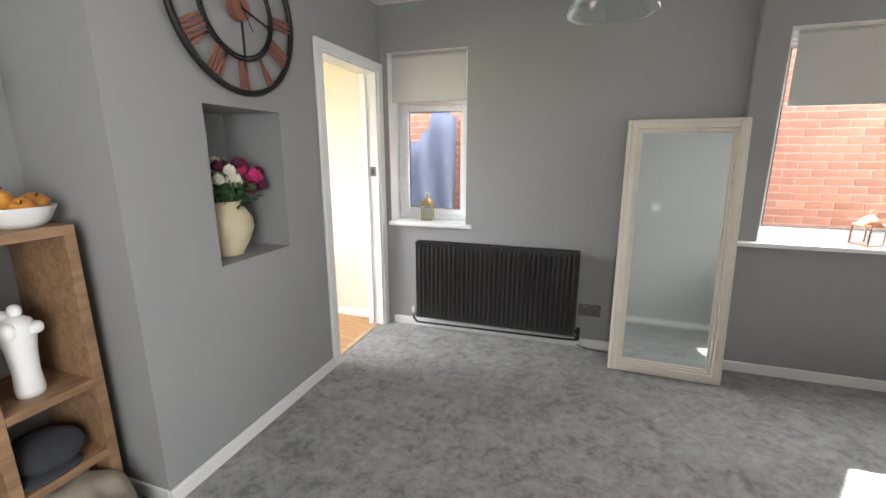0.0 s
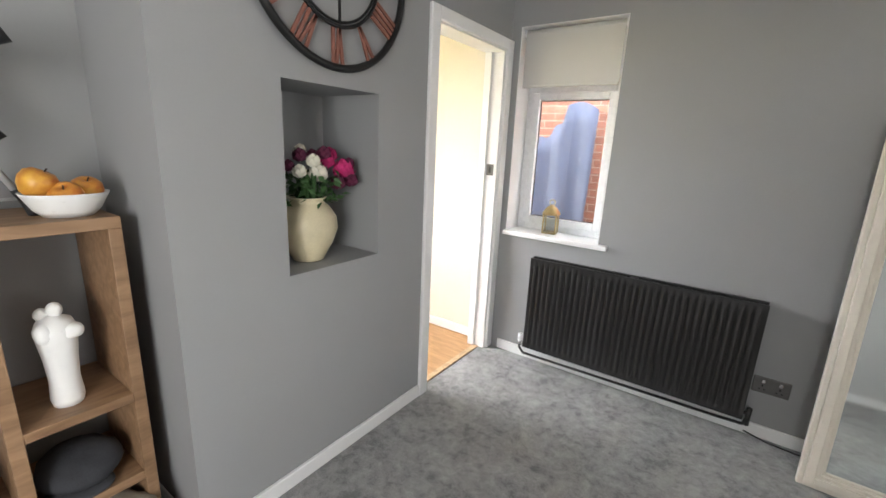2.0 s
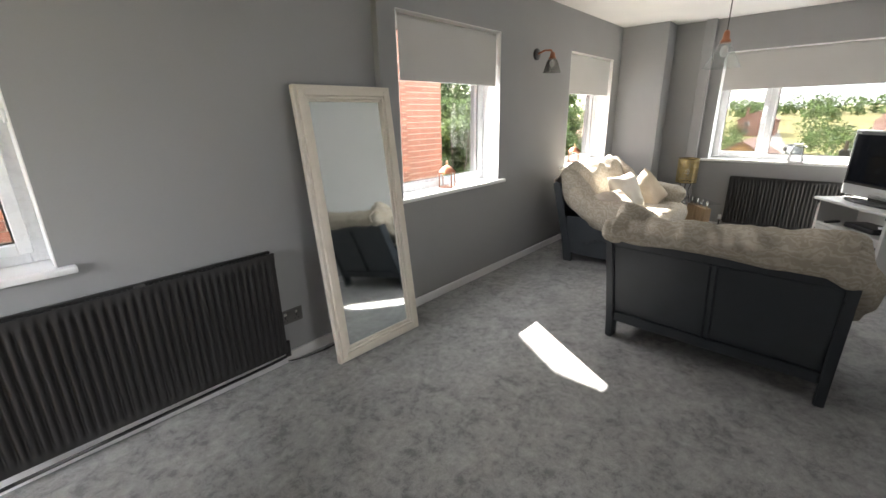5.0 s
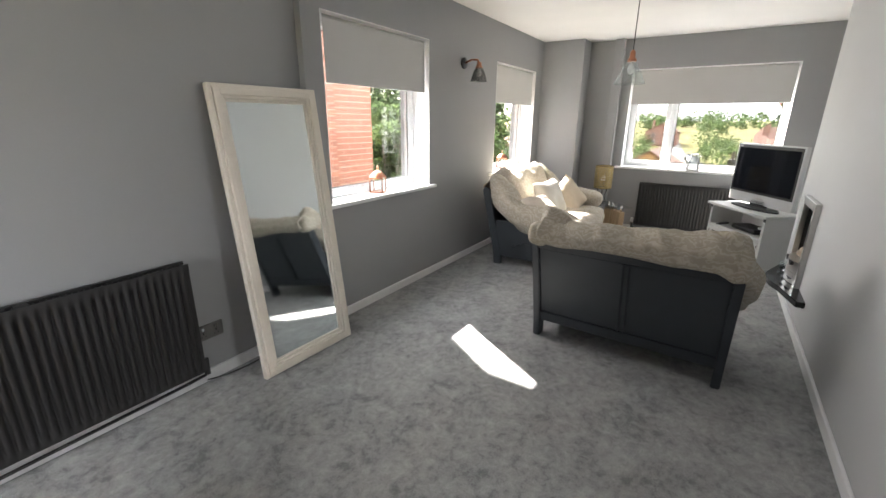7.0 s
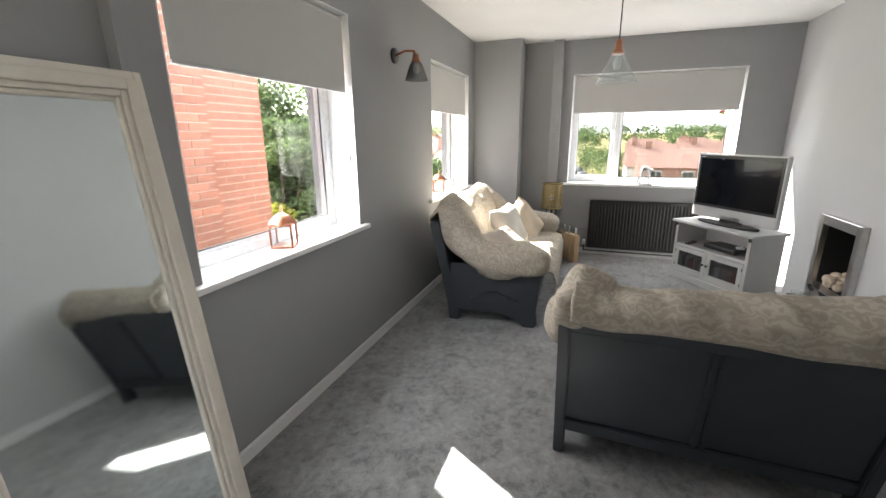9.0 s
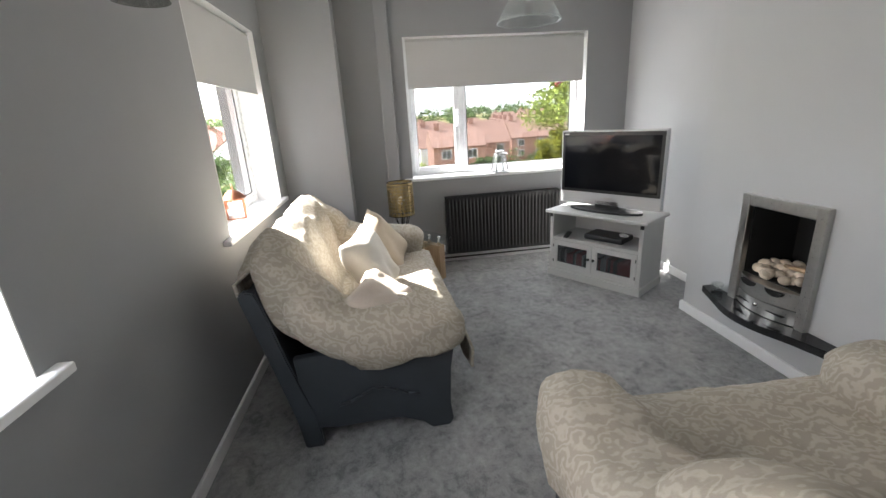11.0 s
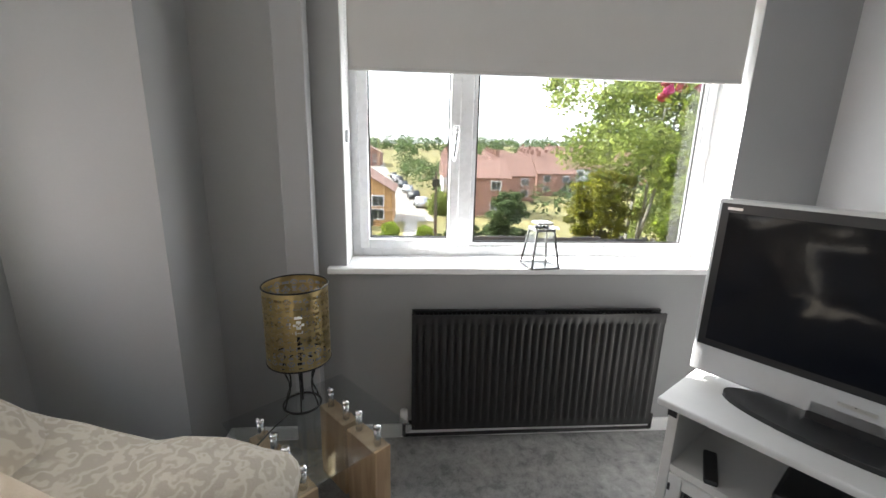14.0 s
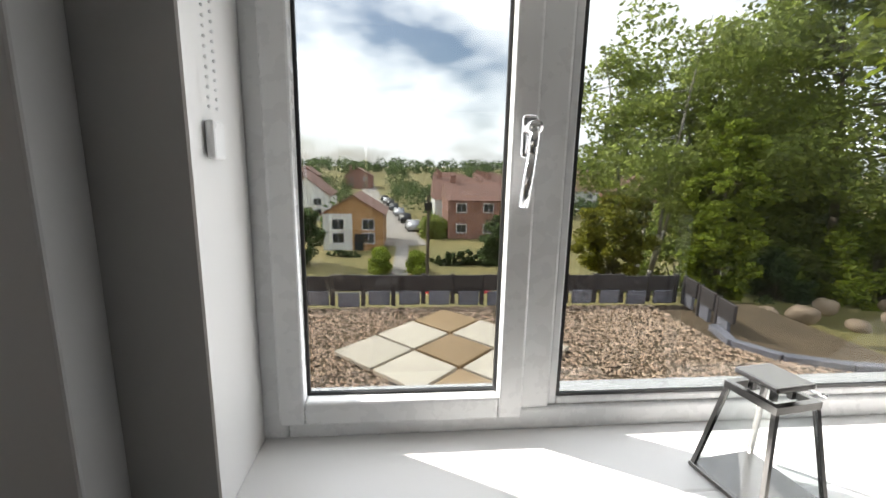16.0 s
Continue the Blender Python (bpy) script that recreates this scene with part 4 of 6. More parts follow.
dv = thing("dark_vase", pose(-1.2, 0.47, 0.578), "dark grey rounded vase in the shelf cell", "vase")
part("body", lathe(bmesh.new(), [(0, 0), (0.06, 0), (0.072, 0.06), (0.062, 0.15), (0.03, 0.20), (0.032, 0.215), (0.02, 0.2), (0, 0.15)], 24), FELT, dv)
yb = thing("toy_ring", pose(-1.16, 0.50, 0.125), "yellow plastic ring standing under the shelf", "toy")
part("ring", torus(bmesh.new(), (0, 0, 0), 0.105, 0.018, 'x', 40, 10), YEL, yb)

# ---- lamps ----
def pendant(x, y, zb, label):
    p = thing("pendant_lamp", pose(x, y, H), label, "pendant lamp", "pendant lamps")
    part("ceiling_rose", lathe(bmesh.new(), [(0, 0), (0.05, 0), (0.05, -0.02), (0.04, -0.028), (0, -0.028)], 28), BLACK, p)
    h = zb - H
    part("flex", rod(bmesh.new(), (0, 0, -0.02), (0, 0, h + 0.24), 0.0035, n=8), BLACK, p)
    part("lamp_holder", lathe(bmesh.new(), [(0, h + 0.25), (0.012, h + 0.25), (0.02, h + 0.235), (0.024, h + 0.19), (0.034, h + 0.185), (0.034, h + 0.165), (0, h + 0.165)], 24), COPPER, p, "copper lamp holder")
    part("shade", lathe(bmesh.new(), [(0.034, h + 0.175), (0.045, h + 0.15), (0.118, h + 0.01), (0.122, h), (0.118, h), (0.042, h + 0.148), (0.032, h + 0.17)], 40), CLEAR, p, "clear glass cone shade")
    part("rim", torus(bmesh.new(), (0, 0, h), 0.12, 0.003, 'z', 48, 6), CLEAR, p)
    part("bulb", blob(bmesh.new(), (0, 0, h + 0.11), (0.026, 0.026, 0.04), 1, 1, 18, 12), CERAMIC, p)
    return p


pendant(0.60, 1.62, 1.75, "clear glass cone pendant over the dining end")
pendant(3.50, 1.75, 1.70, "clear glass cone pendant over the lounge")

wl_ = thing("wall_lamp", pose(3.29, 3.185, 1.915), "wall lamp with copper arm and smoked glass shade", "wall lamp")
part("back_plate", moved(lathe(bmesh.new(), [(0, 0), (0.05, 0), (0.05, 0.014), (0.044, 0.02), (0, 0.02)], 28), pose(0, 0, 0, 90, 0, 0)), BLACK, wl_)
part("arm", smooth(pipe(bmesh.new(), [(0, -0.01, 0.0), (0, -0.09, 0.025), (0, -0.15, 0.02), (0, -0.165, -0.01)], 0.008, 12)), COPPER, wl_, "copper arm")
part("lamp_holder", lathe(bmesh.new(), [(0, 0), (0.02, 0), (0.026, -0.035), (0.032, -0.04), (0.032, -0.055), (0, -0.055)], 20, (0, -0.165, 0)), COPPER, wl_)
part("shade", lathe(bmesh.new(), [(0.03, -0.045), (0.05, -0.08), (0.075, -0.16), (0.078, -0.165), (0.072, -0.16), (0.046, -0.08), (0.028, -0.05)], 32, (0, -0.165, 0)), SMOKE, wl_, "smoked glass bell shade")
part("bulb", blob(bmesh.new(), (0, -0.165, -0.09), (0.024, 0.024, 0.034), 1, 1, 16, 10), CERAMIC, wl_)


# ---- lanterns ----
def lantern(m, metal, label, s=0.055, h=0.15, top=0.7, dome=False):
    la = thing("lantern", m, label, "lantern", "window sill lanterns")
    k = s * top
    r = 0.005
    for x, y in ((-1, -1), (1, -1), (1, 1), (-1, 1)):
        part("post", rod(bmesh.new(), (x * s, y * s, 0), (x * k, y * k, h), r, n=4), metal, la)
    part("base", boxes((-s - r, s + r, -s - r, s + r, 0, 0.008), bev=0.002), metal, la)
    part("top_frame", boxes((-k - r, k + r, -k - r, -k + r, h - 0.006, h + 0.006), (-k - r, k + r, k - r, k + r, h - 0.006, h + 0.006),
                            (-k - r, -k + r, -k + r, k - r, h - 0.006, h + 0.006), (k - r, k + r, -k + r, k - r, h - 0.006, h + 0.006)), metal, la)
    for x, y in ((0, -1), (1, 0), (0, 1), (-1, 0)):
        bm = bmesh.new()
        a, b = Vector((x, y, 0)), Vector((-y, x, 0))
        vv = [bm.verts.new(p) for p in (a * s - b * s * .92 + Vector((0, 0, .01)), a * s + b * s * .92 + Vector((0, 0, .01)), a * k + b * k * .9 + Vector((0, 0, h - .005)), a * k - b * k * .9 + Vector((0, 0, h - .005)))]
        bm.faces.new(vv)
        bmesh.ops.solidify(bm, geom=bm.faces, thickness=0.0015)
        part("pane", bm, CLEAR, la)
    if dome:
        part("roof", lathe(bmesh.new(), [(k * 1.45, h), (k * 1.3, h + 0.012), (k * 0.8, h + 0.04), (k * 0.4, h + 0.05), (0.012, h + 0.056), (0.0, h + 0.056)], 4 if dome == 4 else 24), metal, la)
        part("ring", torus(bmesh.new(), (0, 0, h + 0.073), 0.017, 0.003, 'y', 24, 6), metal, la)
    else:
        for a, b in ((-1, -1), (1, -1), (-1, 1), (1, 1)):
            part("cap_post", boxes((a * k * .45 - k * .1, a * k * .45 + k * .1, b * k * .45 - k * .1, b * k * .45 + k * .1, h, h + 0.025)), metal, la)
        part("cap", boxes((-k * .95, k * .95, -k * .95, k * .95, h + 0.022, h + 0.032), bev=0.003), metal, la)
        bm = pipe(bmesh.new(), [(k * math.cos(a) * 1.15, -k * 1.0 - 0.035 * math.sin(a), h + 0.02 - 0.02 * math.sin(a)) for a in [math.pi * i / 12 for i in range(13)]], 0.0025, 6)
        part("handle", bm, CHROME, la)
    return la


lantern(pose(-0.585, 3.335, 0.853, 0, 0, 10), GOLDM, "small brass dome lantern on the small window sill", 0.04, 0.125, 1.0, dome=24)
lantern(pose(2.14, 3.275, 0.853, 0, 0, 25), COPPER, "copper glass lantern on the wide side window sill", 0.05, 0.115, 1.0, dome=4)
lantern(pose(4.48, 3.30, 0.843, 0, 0, 15), COPPER, "copper glass lantern on the small lounge window sill", 0.05, 0.12, 1.0, dome=4)
lantern(pose(5.685, 1.285, 0.843, 0, 0, 8), DCHROME, "polished steel tapered lantern on the picture window sill", 0.062, 0.165, 0.62)


# ---- sofas ----
def profile_panel(bm, pts, w0, w1):
    """A board of the outline pts (depth, height), from w0 to w1 across."""
    return prism(bm, pts, w0, w1, 'x')


def sofa(m, Wd, label, humps, seatw):
    """Local x across, y to the front, back at y 0."""
    s = thing("sofa", m, label, "sofa", "lounge sofas")
    w = Wd / 2
    for sx in (-1, 1):
        a, b = (sx * w, sx * (w - 0.045)) if sx > 0 else (sx * w, sx * (w - 0.045))
        lo, hi = min(a, b), max(a, b)
        bm = prism(bmesh.new(), [(0.13, 0.0), (0.21, 0.0), (0.20, 0.16), (0.12, 0.45), (0.06, 0.72), (0.045, 0.76), (0.01, 0.77), (-0.02, 0.755), (-0.015, 0.72), (0.06, 0.40), (0.115, 0.14)], lo, hi, 'x')
        bmesh.ops.bevel(bm, geom=list(bm.edges), offset=0.006, segments=2, affect='EDGES')
        part("back_post", bm, NAVY, s)
        bm = prism(bmesh.new(), [(0.16, 0.10), (0.30, 0.085), (0.55, 0.085), (0.66, 0.04), (0.70, 0.0), (0.78, 0.0), (0.80, 0.03), (0.79, 0.12), (0.80, 0.30), (0.82, 0.42), (0.80, 0.47), (0.14, 0.45)],
                   lo + 0.004, hi - 0.004, 'x')
        bmesh.ops.bevel(bm, geom=list(bm.edges), offset=0.004, segments=2, affect='EDGES')
        part("side_panel", bm, NAVY, s)
        o0, o1 = (hi - 0.006, hi + 0.008) if sx > 0 else (lo - 0.008, lo + 0.006)
        bm = pipe(bmesh.new(), [((o0 + o1) / 2, 0.30 + 0.05 * i, 0.20 + 0.06 * math.sin(i * math.pi / 7) ** 2) for i in range(8)], 0.006, 8)
        part("carved_moulding", smooth(bm), NAVY, s)
    th = math.atan2(0.15, 0.74)

    def lean(z):
        return 0.185 - 0.245 * z
    def slab(z0, z1, x0, x1, d0, d1):
        bm = bmesh.new()
        vs2 = [bm.verts.new((x, lean(z) + d, z)) for x in (x0, x1) for d in (d0, d1) for z in (z0, z1)]
        for f in ((0, 1, 3, 2), (4, 6, 7, 5), (0, 4, 5, 1), (2, 3, 7, 6), (0, 2, 6, 4), (1, 5, 7, 3)):
            bm.faces.new([vs2[i] for i in f])
        bmesh.ops.recalc_face_normals(bm, faces=bm.faces)
        bmesh.ops.bevel(bm, geom=list(bm.edges), offset=0.005, segments=2, affect='EDGES')
        return bm
    i = w - 0.045
    part("back_rail", slab(0.655, 0.735, -i, i, -0.02, 0.02), NAVY, s)
    part("back_rail", slab(0.12, 0.19, -i, i, -0.022, 0.02), NAVY, s)
    part("back_stile", slab(0.19, 0.655, -0.026, -0.004, -0.02, 0.02), NAVY, s)
    part("back_stile", slab(0.19, 0.655, 0.004, 0.026, -0.02, 0.02), NAVY, s)
    part("back_board", slab(0.19, 0.655, -i, i, -0.008, 0.012), NAVY, s)
    part("front_rail", boxes((-i, i, 0.74, 0.78, 0.08, 0.24), bev=0.006), NAVY, s)
    part("seat_base", boxes((-i, i, 0.16, 0.74, 0.2, 0.28)), NAVY, s)
    # throw over the seat, back and arms
    n = 90
    bm = bmesh.new()
    prof = [(-0.02, 0.705), (-0.05, 0.73), (-0.055, 0.78), (0.0, 0.835), (0.08, 0.86), (0.17, 0.82), (0.23, 0.70), (0.27, 0.56), (0.32, 0.47), (0.47, 0.46), (0.66, 0.46), (0.82, 0.45), (0.90, 0.415), (0.925, 0.34), (0.92, 0.24)]
    fine = []
    for (a, b), (c, d) in zip(prof, prof[1:]):
        for q in range(4):
            fine.append((a + (c - a) * q / 4, b + (d - b) * q / 4))
    fine.append(prof[-1])
    rows = []
    for k in range(n + 1):
        x = -seatw + 2 * seatw * k / n
        row = []
        for j, (d, z) in enumerate(fine):
            t = j / len(fine)
            up = max(0.0, 1 - abs(t - 0.30) / 0.28)
            hump = humps * up * (0.5 - 0.5 * math.cos(2 * math.pi * (k / n) * 3)) if humps else 0.03 * up * math.sin(5 * x)
            v = Vector((x, d, z + hump))
            f = noise.noise(Vector((x * 5, d * 6, z * 6 + w))) * 0.026 + noise.noise(Vector((x * 16 + d * 9, d * 5, z * 8))) * 0.016
            v.z += f * (1.0 if t > 0.12 else 0.3)
            v.y -= f * 0.6
            if t < 0.13:
                v.z -= 0.02 * abs(noise.noise(Vector((x * 4, 3, w))))
            if t > 0.9:
                v.z += 0.05 * noise.noise(Vector((x * 3, 7, w)))
            row.append(bm.verts.new(v))
        rows.append(row)
    for a, b in zip(rows, rows[1:]):
        for j in range(len(fine) - 1):
            bm.faces.new((a[j], b[j], b[j + 1], a[j + 1])).smooth = True
    bmesh.ops.recalc_face_normals(bm, faces=bm.faces)
    th_ = part("throw", bm, THROW, s, "creased cream damask throw")
    sol = th_.modifiers.new("thickness", 'SOLIDIFY')
    sol.thickness = 0.012
    part("back_padding", blob(bmesh.new(), (0, 0.13, 0.68), (seatw - 0.03, 0.075, 0.13), 0.5, 0.3, 40, 14), THROW, s)
    for sx in (-1, 1):
        bm = blob(bmesh.new(), (sx * (w - 0.06), 0.50, 0.50), (0.15, 0.37, 0.135), 0.75, 0.55, 44, 26, 0.022, 7, 3 + sx)
        blob(bm, (sx * (w - 0.10), 0.20, 0.52), (0.115, 0.17, 0.17), 0.75, 0.7, 32, 20, 0.02, 7, 8 + sx)
        for q in bm.verts:
            back = max(0.0, (0.48 - q.co.y) / 0.34)
            q.co.z += 0.19 * back ** 1.4
            if q.co.z < 0.42:
                q.co.z += 0.03 * math.sin(9 * q.co.y + sx)
        part("arm_cover", bm, THROW, s, "damask throw over the padded arm")
    for sx in (-1, 1) if not humps else ():
        bm = blob(bmesh.new(), (sx * (w - 0.05), 0.035, 0.75), (0.075, 0.075, 0.08), 0.7, 0.7, 28, 18, 0.025, 9, 5 + sx)
        part("throw_corner", bm, THROW, s)
    return s


sofa(pose(1.995, 1.375, 0, 0, 0, -92), 1.09, "two-seat slate-painted wooden sofa draped with a cream throw", 0.0, 0.50)
sofa(pose(4.095, 2.97, 0, 0, 0, 182), 1.50, "three-seat slate-painted sofa under the side window, cream damask throw", 0.075, 0.67)


def cushion(m, sx, sz, t, material, label, corner=0.13):
    c = thing("cushion", m, label, "cushion", "sofa cushions")
    bm = bmesh.new()
    n = 22
    grid = {}
    for side in (1, -1):
        for i in range(n + 1):
            for j in range(n + 1):
                u, v = 2 * i / n - 1, 2 * j / n - 1
                e = (1 - u ** 4) * (1 - v ** 4)
                pin = 1 - corner * (1 - abs(u)) * abs(v) ** 2 * 0.8
                pin2 = 1 - corner * (1 - abs(v)) * abs(u) ** 2 * 0.8
                if side == -1 and (i in (0, n) or j in (0, n)):
                    grid[side, i, j] = grid[1, i, j]
                    continue
                f = noise.noise(Vector((u * 2.2, v * 2.2, side + sx * 9))) * 0.018
                grid[side, i, j] = bm.verts.new((u * sx * pin2, side * (t * max(e, 0) ** 0.55 + f * min(1, e * 3)), v * sz * pin))
    for side in (1, -1):
        for i in range(n):
            for j in range(n):
                q = [grid[side, i, j], grid[side, i + 1, j], grid[side, i + 1, j + 1], grid[side, i, j + 1]]
                bm.faces.new(q if side == -1 else q[::-1]).smooth = True
    part("cover", bm, material, c)
    return c


cushion(pose(3.98, 2.48, 0.63, -30, 0, -16) @ pose(0, 0, 0, 0, -4, 0), 0.188, 0.188, 0.08, CUSHA, "plump cream satin cushion standing on its corner")
cushion(pose(4.46, 2.42, 0.57, -28, 0, -30) @ pose(0, 0, 0, 0, -34, 0), 0.20, 0.20, 0.075, CUSHB, "sand linen cushion leaning on the sofa back")
cushion(pose(3.54, 2.42, 0.61, -62, 3, -10), 0.20, 0.13, 0.06, CUSHC, "small beige striped cushion lying by the sofa arm")

# ---- side table and lamp ----
tb = thing("side_table", pose(5.26, 2.17, 0, 0, 0, 41), "square glass-topped side table on chunky pale oak legs", "table")
GT = 0.24
part("glass_top", boxes((-GT, GT, -GT, GT, 0.372, 0.380), bev=0.002), CLEAR, tb)
for x, y in ((-0.10, -0.14), (0.10, -0.14), (0.10, 0.14), (-0.10, 0.14)):
    lg = part("leg", boxes((x - 0.088, x + 0.088, y - 0.034, y + 0.034, 0, 0.312), bev=0.003), OAKLEG, tb)
    for e in (-0.056, 0.056):
        part("stand_off", smooth(rod(bmesh.new(), (x + e, y, 0.311), (x + e, y, 0.373), 0.013, n=16)), CHROME, lg)
        part("cap", lathe(bmesh.new(), [(0, 0.380), (0.015, 0.380), (0.015, 0.389), (0.011, 0.393), (0, 0.393)], 16, (x + e, y, 0)), CHROME, lg)

lp = thing("table_lamp", pose(5.385, 2.255, 0.380), "table lamp with pierced gold drum shade on black wires", "table lamp")
part("base_ring", torus(bmesh.new(), (0, 0, 0.005), 0.068, 0.005, 'z', 40, 8), BLACKM, lp)
for i in range(6):
    a = i * math.pi / 3 + 0.2
    c, s_ = math.cos(a), math.sin(a)
    part("wire", smooth(pipe(bmesh.new(), [(r * c, r * s_, z) for r, z in ((0.068, 0.005), (0.062, 0.03), (0.045, 0.07), (0.045, 0.11), (0.06, 0.155), (0.066, 0.18), (0.055, 0.205), (0.012, 0.215))], 0.0035, 6)), BLACKM, lp)
part("stem", rod(bmesh.new(), (0, 0, 0.02), (0, 0, 0.28), 0.006, n=10), BLACKM, lp)
part("bulb", blob(bmesh.new(), (0, 0, 0.32), (0.03, 0.03, 0.035), 1, 1, 18, 12), CERAMIC, lp)
# pierced drum: a lattice of curling bars with real gaps
bm = bmesh.new()
nu, nz, R, hh, zb_ = 132, 54, 0.112, 0.285, 0.195
ok = {}
for i in range(nu):
    for j in range(nz):
        u, v2 = i / nu * 11, j / nz * 5
        du, dv2 = u - round(u), v2 - round(v2)
        eu, ev = u - math.floor(u) - 0.5, v2 - math.floor(v2) - 0.5
        ring = abs(math.hypot(du, dv2) - 0.34) < 0.08 or abs(math.hypot(eu, ev) - 0.25) < 0.07 or abs(abs(du) - abs(dv2)) < 0.04
        ok[i, j] = ring or j < 2 or j > nz - 3
vg = {}
def vert(i, j):
    i %= nu
    if (i, j) not in vg:
        a = 2 * math.pi * i / nu
        vg[i, j] = bm.verts.new((R * math.cos(a), R * math.sin(a), zb_ + hh * j / nz))
    return vg[i, j]
for (i, j), on in ok.items():
    if on:
        bm.faces.new((vert(i, j), vert(i + 1, j), vert(i + 1, j + 1), vert(i, j + 1)))
sh = part("shade", bm, GOLDM, lp, "pierced gold metal drum shade")
sh.modifiers.new("thickness", 'SOLIDIFY').thickness = 0.0018
for z in (zb_, zb_ + hh):
    part("rim", torus(bmesh.new(), (0, 0, z), R, 0.003, 'z', 48, 6), BLACKM, lp)
part("flex", smooth(pipe(bmesh.new(), [(-0.06, 0.03, 0.004), (-0.14, 0.06, 0.006), (-0.2, 0.1, -0.02), (-0.21, 0.12, -0.2), (-0.2, 0.2, -0.375)], 0.003, 6)), BLACK, lp)

# ---- television corner ----
TVM = pose(4.757, 0.793, 0, 0, 0, 34.5)      # local x along the front, y to the back is negative
ts = thing("tv_stand", pose(4.757, 0.793, 0, 0, 0, 34.5), "pale grey painted television cabinet with glazed doors", "cabinet")
A, D = 0.39, 0.37
part("plinth", boxes((-A - 0.012, A + 0.012, -D, 0.012, 0, 0.06), bev=0.004), STANDP, ts)
part("side_panel", boxes((-A, -A + 0.03, -D, 0, 0.06, 0.555), bev=0.003), STANDP, ts)
part("side_panel", boxes((A - 0.03, A, -D, 0, 0.06, 0.555), bev=0.003), STANDP, ts)
part("back_panel", boxes((-A + 0.03, A - 0.03, -D, -D + 0.012, 0.06, 0.555)), STANDP, ts)
part("shelf", boxes((-A + 0.03, A - 0.03, -D + 0.012, -0.004, 0.325, 0.35), bev=0.002), STANDP, ts)
part("bottom", boxes((-A + 0.03, A - 0.03, -D + 0.012, -0.004, 0.06, 0.085)), STANDP, ts)
part("top", boxes((-A - 0.03, A + 0.03, -D - 0.01, 0.03, 0.555, 0.58), bev=0.006), STANDP, ts)
for x in (-A + 0.012, A - 0.012):
    part("corner_bracket", boxes((x - 0.014, x + 0.014, 0.0, 0.003, 0.52, 0.553)), BLACK, ts, "black metal corner bracket")
for k, (a, b) in enumerate(((-A + 0.032, -0.002), (0.002, A - 0.032))):
    f = 0.042
    d = part("door", boxes((a, a + f, -0.018, 0.002, 0.088, 0.322), (b - f, b, -0.018, 0.002, 0.088, 0.322), (a + f, b - f, -0.018, 0.002, 0.088, 0.088 + f), (a + f, b - f, -0.018, 0.002, 0.322 - f, 0.322), bev=0.003), STANDP, ts, "framed glazed cabinet door")
    part("door_glass", boxes((a + f - 0.003, b - f + 0.003, -0.010, -0.006, 0.088 + f - 0.003, 0.322 - f + 0.003)), CABGLASS, d)
    kx = b - 0.02 if k == 0 else a + 0.02
    part("knob", lathe(bmesh.new(), [(0, 0), (0.006, 0), (0.006, 0.01), (0.012, 0.014), (0.01, 0.022), (0, 0.024)], 16), BLACK, d).matrix_local = pose(kx, 0.002, 0.21, -90, 0, 0)
    hx = a + 0.006 if k == 0 else b - 0.006
    part("hinge", boxes((hx - 0.004, hx + 0.004, 0.002, 0.005, 0.125, 0.15), (hx - 0.004, hx + 0.004, 0.002, 0.005, 0.26, 0.285)), BLACK, d)
cases = thing("disc_cases", TVM @ pose(0, 0, 0.085), "row of red and dark disc cases inside the cabinet", "cases")
rng = random.Random(7)
x = -A + 0.05
while x < A - 0.06:
    w = rng.uniform(0.012, 0.03)
    hgt = rng.uniform(0.10, 0.15)
    part("case", boxes((x, x + w - 0.002, -0.24, -0.06, 0, hgt), bev=0.001), rng.choice((REDM, REDM, BLACK, STANDP)), cases)
    x += w
bx = thing("set_top_box", TVM @ pose(-0.05, -0.15, 0.35), "black set-top box on the cabinet shelf", "set-top box")
part("body", boxes((-0.16, 0.16, -0.11, 0.09, 0.005, 0.05), bev=0.012), BLACK, bx)
part("foot", boxes((-0.14, -0.12, -0.08, 0.06, 0, 0.006), (0.12, 0.14, -0.08, 0.06, 0, 0.006)), BLACK, bx)
bx = thing("remote_control", TVM @ pose(0.27, -0.08, 0.35, 0, 0, 20), "black remote control lying on the shelf", "remote control")
part("body", boxes((-0.02, 0.02, -0.08, 0.08, 0, 0.018), bev=0.006), BLACK, bx)
cd = thing("cable_tie", TVM @ pose(-0.18, -0.16, 0.405), "coiled pale cable resting on the box", "cable")
part("coil", torus(torus(bmesh.new(), (0, 0, 0.0), 0.03, 0.004, 'z', 24, 6), (0.01, 0, 0.007), 0.026, 0.004, 'z', 24, 6), UPVC, cd)

tv = thing("television", TVM @ pose(0.0, -0.19, 0.58), "silver-framed flat television with dark glossy screen", "television")
w, z0, z1 = 0.418, 0.035, 0.625
bm = prism(bmesh.new(), [(0.30 * math.cos(a), 0.10 * math.sin(a) + 0.02) for a in [2 * math.pi * i / 40 for i in range(40)]], 0.0, 0.016)
part("foot", bm, BLACK, tv, "glossy black oval foot")
part("neck", boxes((-0.10, 0.10, -0.04, 0.0, 0.012, 0.08), bev=0.006), BLACK, tv)
part("casing", boxes((-w, w, -0.05, 0.0, z0, z1), bev=0.008), SILVER, tv)
part("back_housing", boxes((-w + 0.08, w - 0.08, -0.10, -0.05, z0 + 0.08, z1 - 0.06), bev=0.02), BLACK, tv)
part("bezel", boxes((-w + 0.012, w - 0.012, 0.0, 0.003, z0 + 0.10, z1 - 0.012), bev=0.001), BLACK, tv)
